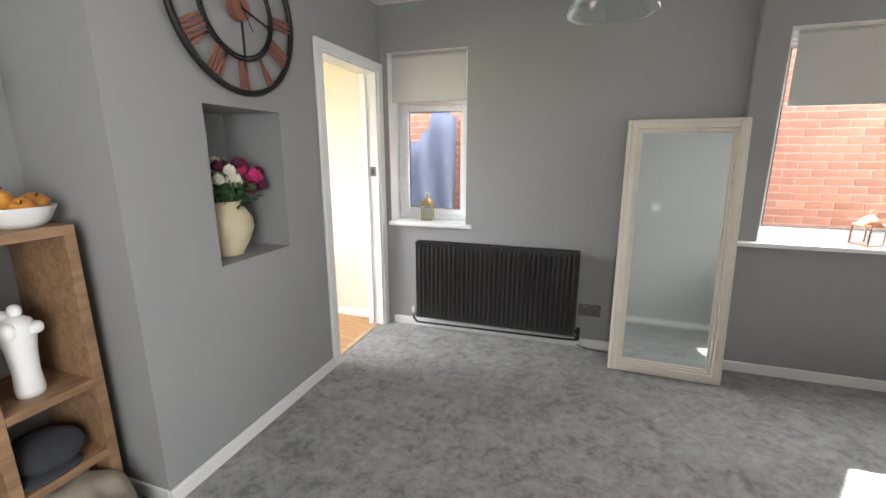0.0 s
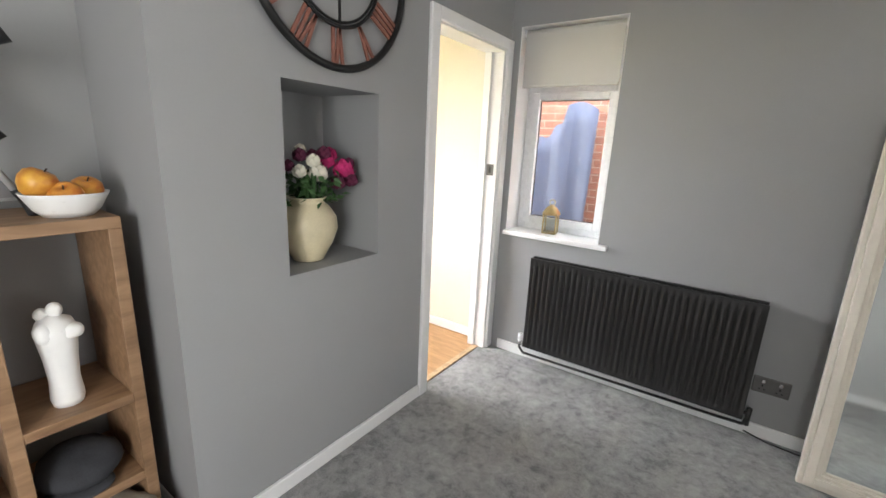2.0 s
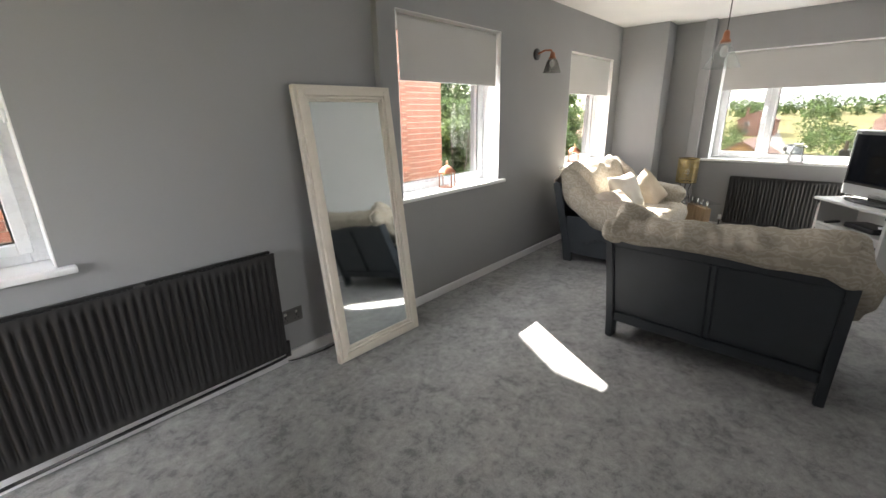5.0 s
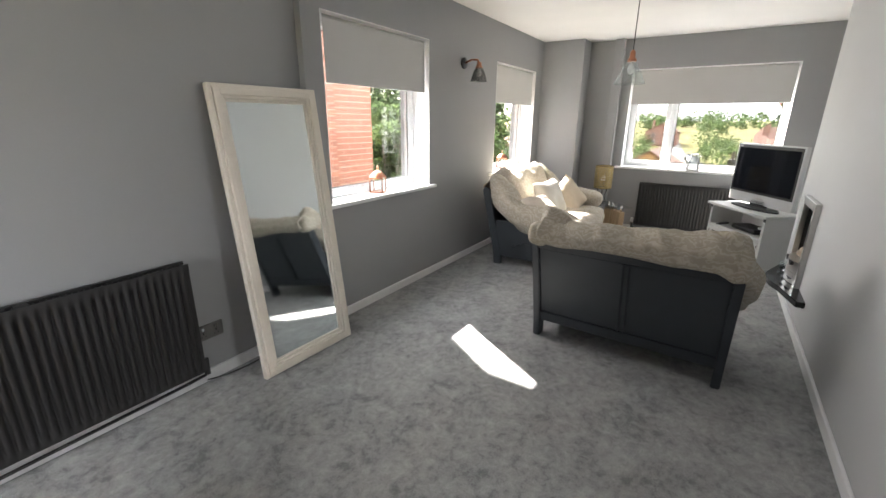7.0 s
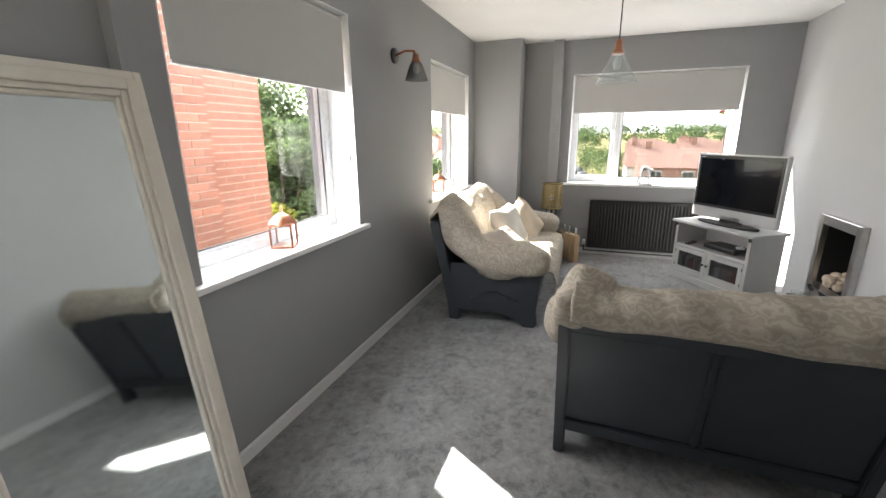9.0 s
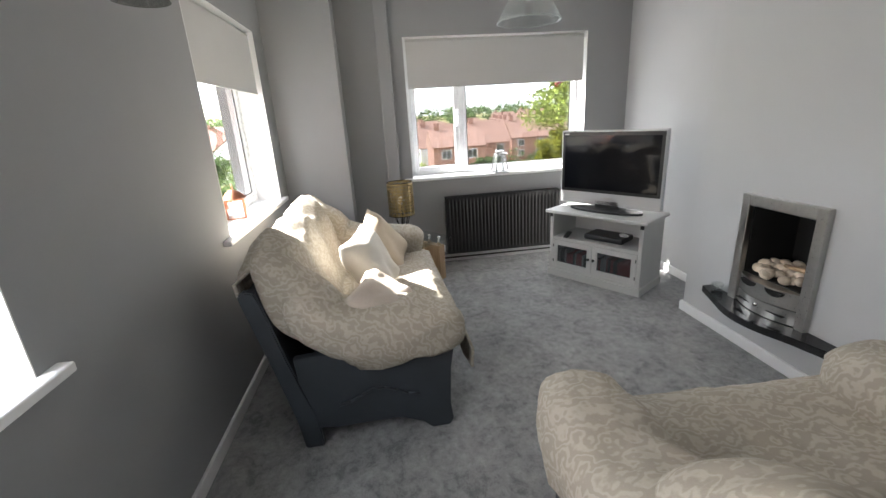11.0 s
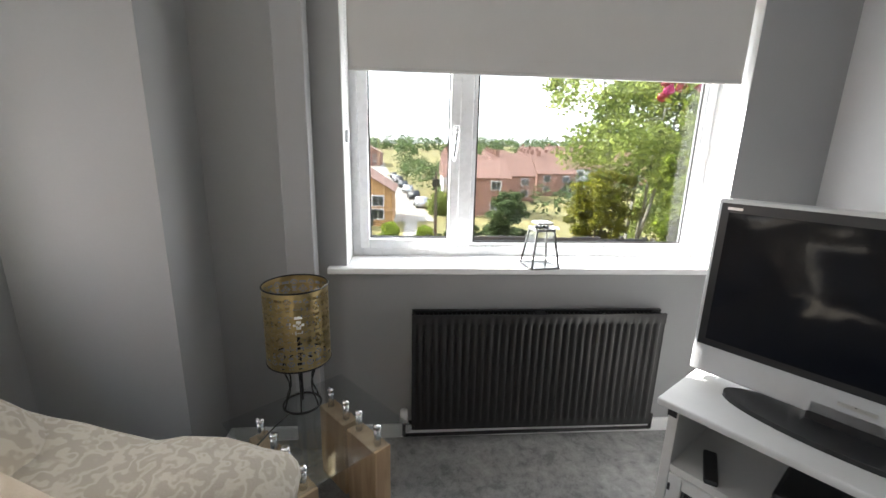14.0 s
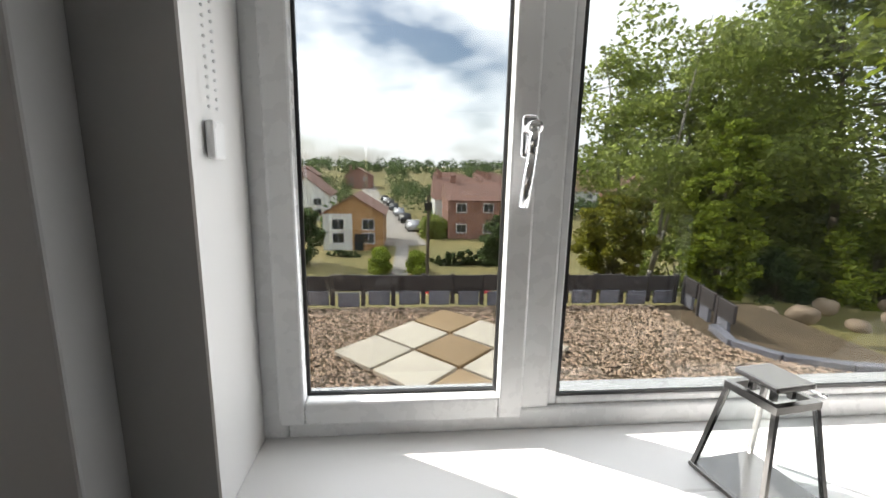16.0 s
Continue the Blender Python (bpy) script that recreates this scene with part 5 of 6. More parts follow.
part("screen", boxes((-w + 0.035, w - 0.035, 0.003, 0.005, z0 + 0.125, z1 - 0.04)), SCREEN, tv, "dark glossy screen")
part("logo_bar", boxes((-0.04, 0.04, 0.0, 0.002, z0 + 0.055, z0 + 0.066)), STEEL, tv)
part("logo_bar", boxes((w - 0.07, w - 0.03, 0.003, 0.0045, z1 - 0.032, z1 - 0.024)), STEEL, tv)

# ---- fire ----
fp = thing("electric_fire", pose(3.56, 0.40, 0.0), "brushed steel inset fire with pebble bed", "fireplace")
w = 0.232
part("frame", boxes((-w, -w + 0.05, 0, 0.035, 0.275, 0.885), (w - 0.05, w, 0, 0.035, 0.275, 0.885), (-w + 0.05, w - 0.05, 0, 0.035, 0.825, 0.885), bev=0.004), STEEL, fp, "brushed steel surround")
part("fire_box", boxes((-0.19, 0.19, -0.30, -0.29, 0.30, 0.84), (-0.19, -0.18, -0.29, 0, 0.30, 0.84), (0.18, 0.19, -0.29, 0, 0.30, 0.84), (-0.18, 0.18, -0.29, 0, 0.83, 0.84), (-0.18, 0.18, -0.29, 0, 0.30, 0.45)), SOOT, fp)


def bow(z0, z1, d, name, material):
    pts = [(x, 0.0) for x in (0.18, -0.18)] + [(-0.18 + 0.03 * i, 0.02 + d * (1 - ((-0.18 + 0.03 * i) / 0.18) ** 2)) for i in range(13)]
    return part(name, prism(bmesh.new(), pts, z0, z1), material, fp)


bow(0.28, 0.355, 0.05, "ash_drawer", STEEL)
bow(0.36, 0.445, 0.05, "front_trim", STEEL)
for sx in (-1, 1):
    bm = prism(bmesh.new(), [(0.05 * math.cos(a) + sx * 0.075, 0.437 - 0.03 * math.sin(a)) for a in [math.pi * i / 12 for i in range(13)]], 0.052, 0.069, 'y')
    part("vent_slot", bm, SOOT, fp)
part("drawer_knob", smooth(rod(bmesh.new(), (0, 0.06, 0.33), (0, 0.085, 0.33), 0.008, 0.011, 16)), CHROME, fp)
part("slot", boxes((-0.14, 0.14, 0.045, 0.066, 0.315, 0.319)), SOOT, fp)
rng = random.Random(12)
bed = thing("pebble_bed", pose(3.56, 0.36, 0.45), "heap of cream ceramic pebbles in the fire", "pebbles")
for i in range(34):
    r = rng.uniform(0.022, 0.034)
    x, y = rng.uniform(-0.155, 0.155), rng.uniform(-0.12, 0.045)
    bm = blob(bmesh.new(), (0, 0, 0), (r * 1.12, r, r * 0.9), 0.95, 0.95, 12, 8, 0.003, 30, i)
    part("pebble", bm, PEBBLE, bed).matrix_local = pose(x, y, 0.012 + (0.05 - y) * 0.22 + rng.uniform(0, 0.02), rng.uniform(-25, 25), 0, rng.uniform(0, 360))
part("driftwood", smooth(rod(bmesh.new(), (-0.15, -0.03, 0.085), (0.02, -0.04, 0.075), 0.013, 0.010)), OAKLEG, bed)
he = thing("hearth_shelf", pose(3.56, 0.40, 0.236), "black polished granite hearth shelf under the fire", "hearth")
pts = [(-0.52, 0.0), (0.40, 0.0), (0.40, 0.06), (0.24, 0.12)] + [(0.2 - 0.05 * i, 0.125 + 0.055 * (1 - ((0.2 - 0.05 * i) / 0.22) ** 2)) for i in range(9)] + [(-0.24, 0.12), (-0.52, 0.05)]
bm = prism(bmesh.new(), pts, 0, 0.04)
bmesh.ops.bevel(bm, geom=[e for e in bm.edges], offset=0.003, segments=2, affect='EDGES')
part("slab", bm, GRANITE, he)
gl = thing("tealight_glass", pose(3.86, 0.445, 0.276), "small clear glass candle holder on the hearth", "candle holder")
part("glass", lathe(bmesh.new(), [(0, 0.004), (0, 0), (0.028, 0), (0.034, 0.05), (0.031, 0.05), (0.025, 0.006), (0, 0.006)], 24), CLEAR, gl)

# ---- outside ----
GRASS = mat("dry_lawn", (0.17, 0.17, 0.055), 0.95, var=0.3, scale=0.25, fine=5, bump=0.3, tint=(0.30, 0.24, 0.09))
SOIL = mat("brown_leaf_litter", (0.12, 0.085, 0.05), 0.95, var=0.4, scale=2, fine=30, bump=0.5)
TARMAC = mat("grey_asphalt", (0.11, 0.105, 0.10), 0.9, var=0.2, scale=1, fine=40, bump=0.2)
PAVE = mat("pale_pavement", (0.34, 0.31, 0.27), 0.9, var=0.15, scale=1, fine=20, bump=0.2)
STONE = mat("golden_gravel_stone", (0.54, 0.36, 0.24), 0.85, var=0.3, scale=5, fine=60, bump=0.2, tint=(0.70, 0.54, 0.41))
SLABW = mat("pale_cream_slab", (0.60, 0.54, 0.44), 0.85, var=0.12, scale=6, fine=60, bump=0.3, piece=0.06)
SLABT = mat("tan_brown_slab", (0.36, 0.25, 0.14), 0.85, var=0.2, scale=6, fine=60, bump=0.3, piece=0.08)
FENCEU = mat("dark_brown_fence_board", (0.05, 0.043, 0.042), 0.8, var=0.25, scale=8, fine=60, bump=0.3, piece=0.15)
FENCEL = mat("slate_grey_board", (0.19, 0.19, 0.22), 0.8, var=0.15, scale=8, fine=60, bump=0.3, piece=0.12)
BARK = mat("pale_grey_birch_bark", (0.30, 0.28, 0.24), 0.9, var=0.35, scale=7, fine=40, bump=0.6)
BARKD = mat("dark_brown_bark", (0.09, 0.07, 0.05), 0.9, var=0.35, scale=7, fine=40, bump=0.6)
LEAFA = leaf_mat("birch_leaf_green", (0.27, 0.35, 0.085), (0.44, 0.49, 0.14))
LEAFB = leaf_mat("ivy_bright_green", (0.20, 0.28, 0.03), (0.36, 0.42, 0.06))
LEAFC = leaf_mat("dark_hedge_green", (0.08, 0.13, 0.055), (0.16, 0.21, 0.08))
LEAFY = leaf_mat("golden_conifer", (0.22, 0.24, 0.03), (0.38, 0.36, 0.05))
TARP = mat("blue_grey_tarpaulin", (0.11, 0.13, 0.21), 0.6, var=0.2, scale=4, fine=40, bump=0.3)
ROOF = mat("brown_red_roof_tile", (0.23, 0.13, 0.10), 0.9, var=0.25, scale=1.5, fine=9, bump=0.4)
RENDERW = mat("white_house_render", (0.68, 0.68, 0.66), 0.8, var=0.06, scale=1, fine=20, bump=0.1)
BUFF = mat("buff_orange_brick", (0.42, 0.24, 0.11), 0.9, var=0.15, scale=3, fine=25, bump=0.3)
REDB = mat("red_house_brick", (0.27, 0.145, 0.11), 0.9, var=0.2, scale=3, fine=25, bump=0.3)
DARKG = mat("dark_window_glass", (0.03, 0.035, 0.04), 0.1, var=0.1, bump=0)
CARR = mat("red_car_paint", (0.55, 0.02, 0.025), 0.2, var=0.03, bump=0)
CARS = mat("silver_car_paint", (0.45, 0.46, 0.48), 0.25, metal=0.4, var=0.03, bump=0)
ROCK = mat("sandstone_boulder", (0.25, 0.19, 0.135), 0.9, var=0.35, scale=5, fine=25, bump=0.6)


def ease(t):
    t = min(1, max(0, t))
    return t * t * (3 - 2 * t)


def land(x, y):
    """Height of the ground: a garden terrace, a bank down to the street, and a far rise."""
    z = -1.05 - 5.9 * ease((x - 12) / 14) * ease((x * 0.5 + 12 - max(0, y - 6)) / 10)
    d = math.hypot(x, y)
    return z + 9.5 * ease((d - 75) / 260) + (1.5 * noise.noise(Vector((x / 90, y / 90, 0))) if d > 100 else 0)


bm = bmesh.new()
xs = [-900, -300, -100, -40, -15, -5, 3, 6.5, 8, 10, 11, 12, 13, 14, 15, 16, 18, 20, 22, 24, 26, 28, 32, 38, 45, 55, 65, 80, 95, 110, 130, 150, 175, 200, 230, 260, 300, 350, 420, 600, 1200]
ys = [-1200, -500, -300, -200, -140, -100, -70, -50, -36, -26, -18, -12, -8, -5, -2, 1, 4, 7, 10, 14, 18, 24, 32, 44, 60, 80, 110, 150, 200, 300, 500, 1200]
g = [[bm.verts.new((x, y, land(x, y))) for y in ys] for x in xs]
for i in range(len(xs) - 1):
    for j in range(len(ys) - 1):
        bm.faces.new((g[i][j], g[i + 1][j], g[i + 1][j + 1], g[i][j + 1])).smooth = True
structure("ground", bm, GRASS, "dry grass ground sloping down to a street", "ground")


def strip(name, pts, width, material, label, category, lift=0.05):
    """A band laid on the ground along a line of points."""
    bm = bmesh.new()
    rows = []
    for k, (x, y) in enumerate(pts):
        a, b = pts[max(0, k - 1)], pts[min(len(pts) - 1, k + 1)]
        d = Vector((b[0] - a[0], b[1] - a[1])).normalized()
        nx, ny = -d.y * width / 2, d.x * width / 2
        rows.append([bm.verts.new((x + s * nx, y + s * ny, land(x, y) + lift)) for s in (-1, 1)])
    for a, b in zip(rows, rows[1:]):
        bm.faces.new((a[0], b[0], b[1], a[1]))
    bmesh.ops.recalc_face_normals(bm, faces=bm.faces)
    return structure(name, bm, material, label, category)


strip("road", [(30.5, y) for y in range(-60, 61, 6)], 4.2, TARMAC, "grey asphalt street below the garden", "road")
strip("pavement", [(35.6, y) for y in range(-60, 61, 6)], 1.6, PAVE, "pale pavement along the verge", "pavement", 0.06)
strip("pavement", [(x, 2.2 - 0.02 * (x - 36)) for x in range(33, 52, 3)], 1.3, PAVE, "footpath between two hedges", "pavement", 0.07)
strip("road", [(50 + 8 * k, 1.6 + 0.95 * k) for k in range(18)], 5.0, PAVE, "pale side street climbing away", "road", 0.08)

# neighbour's brick house with a lower extension
nh = tagged(new("neighbour_house"), "orange-red brick neighbouring house wall", "house")
BX0, BX1, BX2, BY = -3.0, 3.50, 4.20, 5.15
part("wall", boxes((BX0, BX1 - 0.012, BY + 0.006, BY + 7, -1.2, 3.62)), MORTAR, nh, "pale mortar core of the brick wall")
part("roof", prism(bmesh.new(), [(BY - 0.30, 3.6), (BY + 7.35, 3.6), (BY + 3.5, 6.1)], BX0 - 0.2, BX1 + 0.12, 'x'), ROOF, nh)
part("extension_wall", boxes((BX1 - 0.012, BX2 - 0.006, BY + 0.045, BY + 4, -1.2, 2.3)), MORTAR, nh, "pale mortar core of the extension")
part("extension_roof", boxes((BX1, BX2 + 0.05, BY - 0.02, BY + 4.1, 2.3, 2.4), bev=0.01), ROOF, nh)
bme = bpy.data.meshes.new("brick")
bm = box(bmesh.new(), 0, 0.215, 0, 0.02, 0, 0.065, bev=0.003, seg=1)
bm.to_mesh(bme)
bm.free()
bme.materials.append(BRICK)
rest = bmesh.new()
near, cnt = nh, 0
for c in range(58):
    z = -0.8 + 0.075 * c
    off = 0.1125 if c % 2 else 0.0
    k = 0
    if off:
        box(rest, BX1 - 0.1025, BX1, BY + 0.001, BY + 0.02, z, z + 0.065)
    while BX1 - (k + 1) * 0.225 - off > BX0:
        x = BX1 - (k + 1) * 0.225 - off + 0.01
        w = 0.215
        if (0.65 < z < 2.05) and (-1.5 < x < -0.2 or 2.3 < x < 3.50) and cnt < 300:
            o = new("brick", bme)
            o.parent = nh
            o.location = (x, BY - 0.004 + 0.003 * ((c * 7 + k * 3) % 5) / 5, z)
            cnt += 1
        else:
            box(rest, x, x + w, BY + 0.001, BY + 0.02, z, z + 0.065)
        k += 1
o = part("brickwork", rest, BRICK, nh, "rows of orange-red bricks")
o["kind"] = "stuff"
# front and return face of the extension
rest = bmesh.new()
for c in range(41):
    z = -0.77 + 0.075 * c
    off = 0.1125 * (c % 2)
    for k in range(4):
        a, b = max(BX1 + 0.006, BX2 - 0.215 - 0.225 * k - off), min(BX2, BX2 - 0.225 * k - off)
        if b - a > 0.03:
            box(rest, a, b, BY + 0.04, BY + 0.06, z, z + 0.065)
    if off:
        box(rest, BX2 - 0.1025, BX2, BY + 0.04, BY + 0.06, z, z + 0.065)
    for k in range(17):
        y = BY + 0.062 + k * 0.225 + off
        box(rest, BX2 - 0.02, BX2, y, y + 0.215, z, z + 0.065)
part("extension_brickwork", rest, BRICK, nh)["kind"] = "stuff"
tp_ = thing("tarpaulin", pose(-1.25, 5.02, 0.0), "blue-grey tarpaulin draped against the brick wall", "tarpaulin")
bm = bmesh.new()
rows = []
for i in range(25):
    x = -0.55 + 0.95 * i / 24
    top = 1.62 + 0.12 * math.sin(7 * x) + (0.1 if x > 0.1 else -0.1 * abs(noise.noise(Vector((x * 6, 0, 0)))))
    rows.append([bm.verts.new((x + 0.03 * noise.noise(Vector((x * 3, j * .3, 1))), 0.035 * math.sin(x * 22 + j * 0.25) - 0.02 * j / 10, -1.05 + (top + 1.05) * j / 14)) for j in range(15)])
for a, b in zip(rows, rows[1:]):
    for j in range(14):
        bm.faces.new((a[j], b[j], b[j + 1], a[j + 1])).smooth = True
part("sheet", bm, TARP, tp_).modifiers.new("thickness", 'SOLIDIFY').thickness = 0.006

# garden terrace with gravel, slabs and low fence
TZ = -0.60
structure("garden_terrace", boxes((5.96, 10.9, -3.6, 5.2, -2.4, TZ - 0.03)), SOIL, "raised garden bed under gravel", "ground")
rng = random.Random(21)
V, Fc = [], []
base = [(1, 0, 0), (0, 1, 0), (-1, 0, 0), (0, -1, 0), (0, 0, 1), (0, 0, -1)]
tri = [(0, 1, 4), (1, 2, 4), (2, 3, 4), (3, 0, 4), (1, 0, 5), (2, 1, 5), (3, 2, 5), (0, 3, 5)]
for i in range(44000):
    x, y = 6.3 + 4.6 * rng.random(), -3.5 + 8.4 * rng.random()
    if y < -1.9 - max(0, (9.6 - x)) * 0.9:
        continue
    r = rng.uniform(0.009, 0.020)
    a = rng.uniform(0, 6.28)
    ca, sa = math.cos(a) * r, math.sin(a) * r
    n0 = len(V)
    for px, py, pz in base:
        px, py = px * 1.3, py * 0.9
        V.append((x + px * ca - py * sa, y + px * sa + py * ca, TZ - 0.022 + pz * r * 0.75 + rng.uniform(0, 0.012)))
    Fc += [tuple(n0 + k for k in t) for t in tri]
me = bpy.data.meshes.new("gravel")
me.from_pydata(V, [], Fc)
me.materials.append(STONE)
gv = tagged(new("gravel", me), "loose golden-brown pea gravel on the terrace", "gravel", kind="stuff")
nt = STONE.node_tree
geo, hs, r2 = nt.nodes.new("ShaderNodeNewGeometry"), nt.nodes.new("ShaderNodeHueSaturation"), nt.nodes.new("ShaderNodeMapRange")
r2.inputs["To Min"].default_value, r2.inputs["To Max"].default_value = 0.5, 1.5
bs = nt.nodes["Principled BSDF"]
src = bs.inputs["Base Color"].links[0].from_socket
nt.links.new(geo.outputs["Random Per Island"], r2.inputs[0])
nt.links.new(r2.outputs[0], hs.inputs["Value"])
nt.links.new(src, hs.inputs["Color"])
nt.links.new(hs.outputs[0], bs.inputs["Base Color"])

for i in (-1, 0, 1):
    for j in (-1, 0, 1):
        o = part("paving_slab", box(bmesh.new(), -0.29, 0.29, -0.29, 0.29, 0, 0.045, bev=0.008), SLABT if (i == j) else SLABW)
        o.matrix_world = pose(9.35 + 0.44 * (i + j), 1.3 + 0.44 * (i - j), TZ - 0.01, 0, 0, 45)
        tagged(o, "tan-brown square paving slab laid in gravel" if i == j else "pale cream square paving slab laid in gravel", "paving slab", "diamond of paving slabs")

fe = tagged(new("garden_fence"), "low dark board fence round the gravel terrace", "fence")
pm = [bpy.data.meshes.new(n) for n in ("upper_board", "lower_board", "post")]
for me, b, m_ in zip(pm, ((0, 0.04, 0, 0.42, 0.20, 0.44), (-0.015, 0.03, 0, 0.30, 0.0, 0.21), (-0.01, 0.05, 0, 0.06, 0, 0.45)), (FENCEU, FENCEL, FENCEU)):
    q = box(bmesh.new(), *b, bev=0.006, seg=1)
    q.to_mesh(me)
    q.free()
    me.materials.append(m_)
rng = random.Random(3)
for k in range(18):
    y = -2.3 + 0.43 * k
    for me, n_, dy in ((pm[0], "board", 0), (pm[1], "panel", 0.05), (pm[2], "post", -0.03)):
        o = new(n_, me)
        o.parent = fe
        o.matrix_world = pose(10.92 + (0.01 if n_ == "post" else 0), y + dy, TZ + rng.uniform(-0.02, 0.02), 0, rng.uniform(-2, 2), 0)
for k in range(3):
    for me, n_ in ((pm[0], "board"), (pm[1], "panel"), (pm[2], "post")):
        o = new(n_, me)
        o.parent = fe
        o.matrix_world = pose(10.88 - 0.42 * k, -2.42 + 0.06 * k, TZ - 0.03 * k, 0, 0, 78)
sl = tagged(new("sleeper_edging"), "slate-grey sleeper edging curving along the gravel", "edging")
pts = [(9.9, -2.15), (9.4, -2.0), (9.0, -2.25), (8.75, -2.8), (8.6, -3.5)]
for a, b in zip(pts, pts[1:]):
    L_ = math.hypot(b[0] - a[0], b[1] - a[1])
    o = part("sleeper", box(bmesh.new(), 0, L_, -0.06, 0.06, -0.4, 0.05, bev=0.01), FENCEL, sl)
    o.matrix_world = pose(a[0], a[1], TZ, 0, 0, math.degrees(math.atan2(b[1] - a[1], b[0] - a[0])))
rng = random.Random(9)
for k in range(12):
    r = rng.uniform(0.10, 0.21)
    o = part("boulder", blob(bmesh.new(), (0, 0, 0), (r * 1.2, r, r * 0.8), 0.85, 0.85, 16, 10, r * 0.25, 4, k), ROCK)
    x, y = 10.6 + rng.uniform(-0.5, 0.8), -3.0 - 0.42 * k
    o.matrix_world = pose(x, y, -0.80 + rng.uniform(0, .1), 0, 0, rng.uniform(0, 180))
    tagged(o, "rough sandstone boulder edging the planting", "boulder", "boulders")


# trees
def leaves(V, F, c, r, n, size, rng, sq=1.0):
    for _ in range(n):
        d = Vector((rng.gauss(0, 1), rng.gauss(0, 1), rng.gauss(0, 1))).normalized() * r * rng.random() ** 0.4
        p = Vector(c) + Vector((d.x, d.y, d.z * sq))
        e = Euler((rng.uniform(-1.2, 1.2), rng.uniform(-1.2, 1.2), rng.uniform(0, 6.3))).to_matrix()
        s = size * rng.uniform(0.6, 1.3)
        k = len(V)
        for q in ((0, -s, 0), (s * .55, 0, s * .15), (0, s, 0), (-s * .55, 0, s * .15)):
            V.append(tuple(p + e @ Vector(q)))
        F.append((k, k + 1, k + 2, k + 3))


def crown_part(V, F, material, parent, name="crown"):
    me = bpy.data.meshes.new(name)
    me.from_pydata(V, [], F)
    me.materials.append(material)
    o = new(name, me)
    o.parent = parent
    return o


def tree(x, y, h, spread, label, seed, bark=None, leaf=None, stems=1, first=0.3, clumps=60, per=170, size=0.09, z=None):
    rng = random.Random(seed)
    z0 = (land(x, y) if z is None else z) - 0.1
    t = thing("tree", pose(x, y, z0), label, "tree", "trees")
    V, F = [], []
    for s in range(stems):
        a = rng.uniform(0, 6.28)
        lean = rng.uniform(0.04, 0.22) * (stems > 1)
        bm = bmesh.new()
        pts = [Vector((0.12 * s * math.cos(a), 0.12 * s * math.sin(a), 0))]
        n = 7
        for i in range(n):
            pts.append(pts[-1] + Vector((math.cos(a) * lean * h / n + rng.uniform(-.06, .06), math.sin(a) * lean * h / n + rng.uniform(-.06, .06), h * 0.9 / n)))
        r0 = 0.018 * h / (1 + 0.35 * (stems - 1))
        for i, (p, q) in enumerate(zip(pts, pts[1:])):
            rod(bm, p, q, r0 * (1 - i / (n + 1)), r0 * (1 - (i + 1) / (n + 1)), 8)
        for i in range(clumps // stems):
            f = rng.uniform(first, 1.0)
            k = min(n - 1, int(f * n))
            p = pts[k].lerp(pts[k + 1], f * n - k if f < 1 else 1)
            b = rng.uniform(0, 6.28)
            rr = spread * (0.35 + 0.65 * math.sin(math.pi * min(1, (f - first) / (1 - first) * 0.8 + 0.12))) * rng.uniform(0.3, 1.0)
            e = p + Vector((math.cos(b) * rr, math.sin(b) * rr, rng.uniform(-0.1, 0.35) * rr))
            rod(bm, p, e, r0 * 0.3 * (1 - f * 0.6), r0 * 0.06, 5)
            leaves(V, F, e, spread * rng.uniform(0.18, 0.38), per, size, rng, 0.75)
        part("trunk" if s == 0 else "stem", smooth(bm), bark or BARK, t)
    crown_part(V, F, leaf or LEAFA, t)
    return t


tree(15.2, -4.2, 7.2, 2.0, "multi-stemmed pale-barked tree behind the fence", 1, stems=4, clumps=88, per=190, size=0.075, first=0.35)
tree(15.8, -7.0, 7.8, 2.3, "tall multi-stemmed leafy tree beyond the garden", 2, stems=4, clumps=88, per=190, size=0.08, first=0.28)
tree(13.2, -7.6, 7.0, 2.2, "leafy green tree leaning over the boulders", 3, BARKD, LEAFA, 2, 0.25, 80, 190, 0.075)
tree(18.5, -10.5, 8.5, 2.8, "large green tree further down the bank", 4, BARK, LEAFA, 2, 0.2, 80, 190, 0.11)
tree(11.2, -9.5, 6.5, 2.2, "green tree at the side of the garden", 8, BARKD, LEAFA, 1, 0.2, 70, 170, 0.08)
iv = tree(12.2, -4.1, 3.9, 0.62, "trunk wrapped in bright green ivy", 5, BARKD, LEAFB, 1, 0.05, 90, 150, 0.055, z=-1.1)
tree(14.3, -2.9, 2.5, 0.8, "golden-green conifer bush behind the fence", 6, BARKD, LEAFY, 2, 0.05, 60, 150, 0.06)
tree(36.6, -5.6, 5.2, 1.7, "round street tree on the far verge", 7, BARKD, LEAFC, 1, 0.28, 60, 150, 0.13)
tree(41, 10.8, 5.0, 1.9, "leafy tree beside the white house", 10, BARKD, LEAFC, 1, 0.1, 60, 120, 0.15)
tree(12.5, 12.2, 5.2, 2.3, "dense green tree beside the brick house", 11, BARKD, LEAFC, 2, 0.08, 80, 190, 0.085)
tree(12.8, 8.2, 4.6, 2.0, "dense dark green garden tree", 12, BARKD, LEAFC, 2, 0.06, 80, 190, 0.08)
tree(9.6, 9.6, 3.2, 1.3, "leafy shrub tree in the side garden", 14, BARKD, LEAFC, 2, 0.06, 60, 170, 0.07)


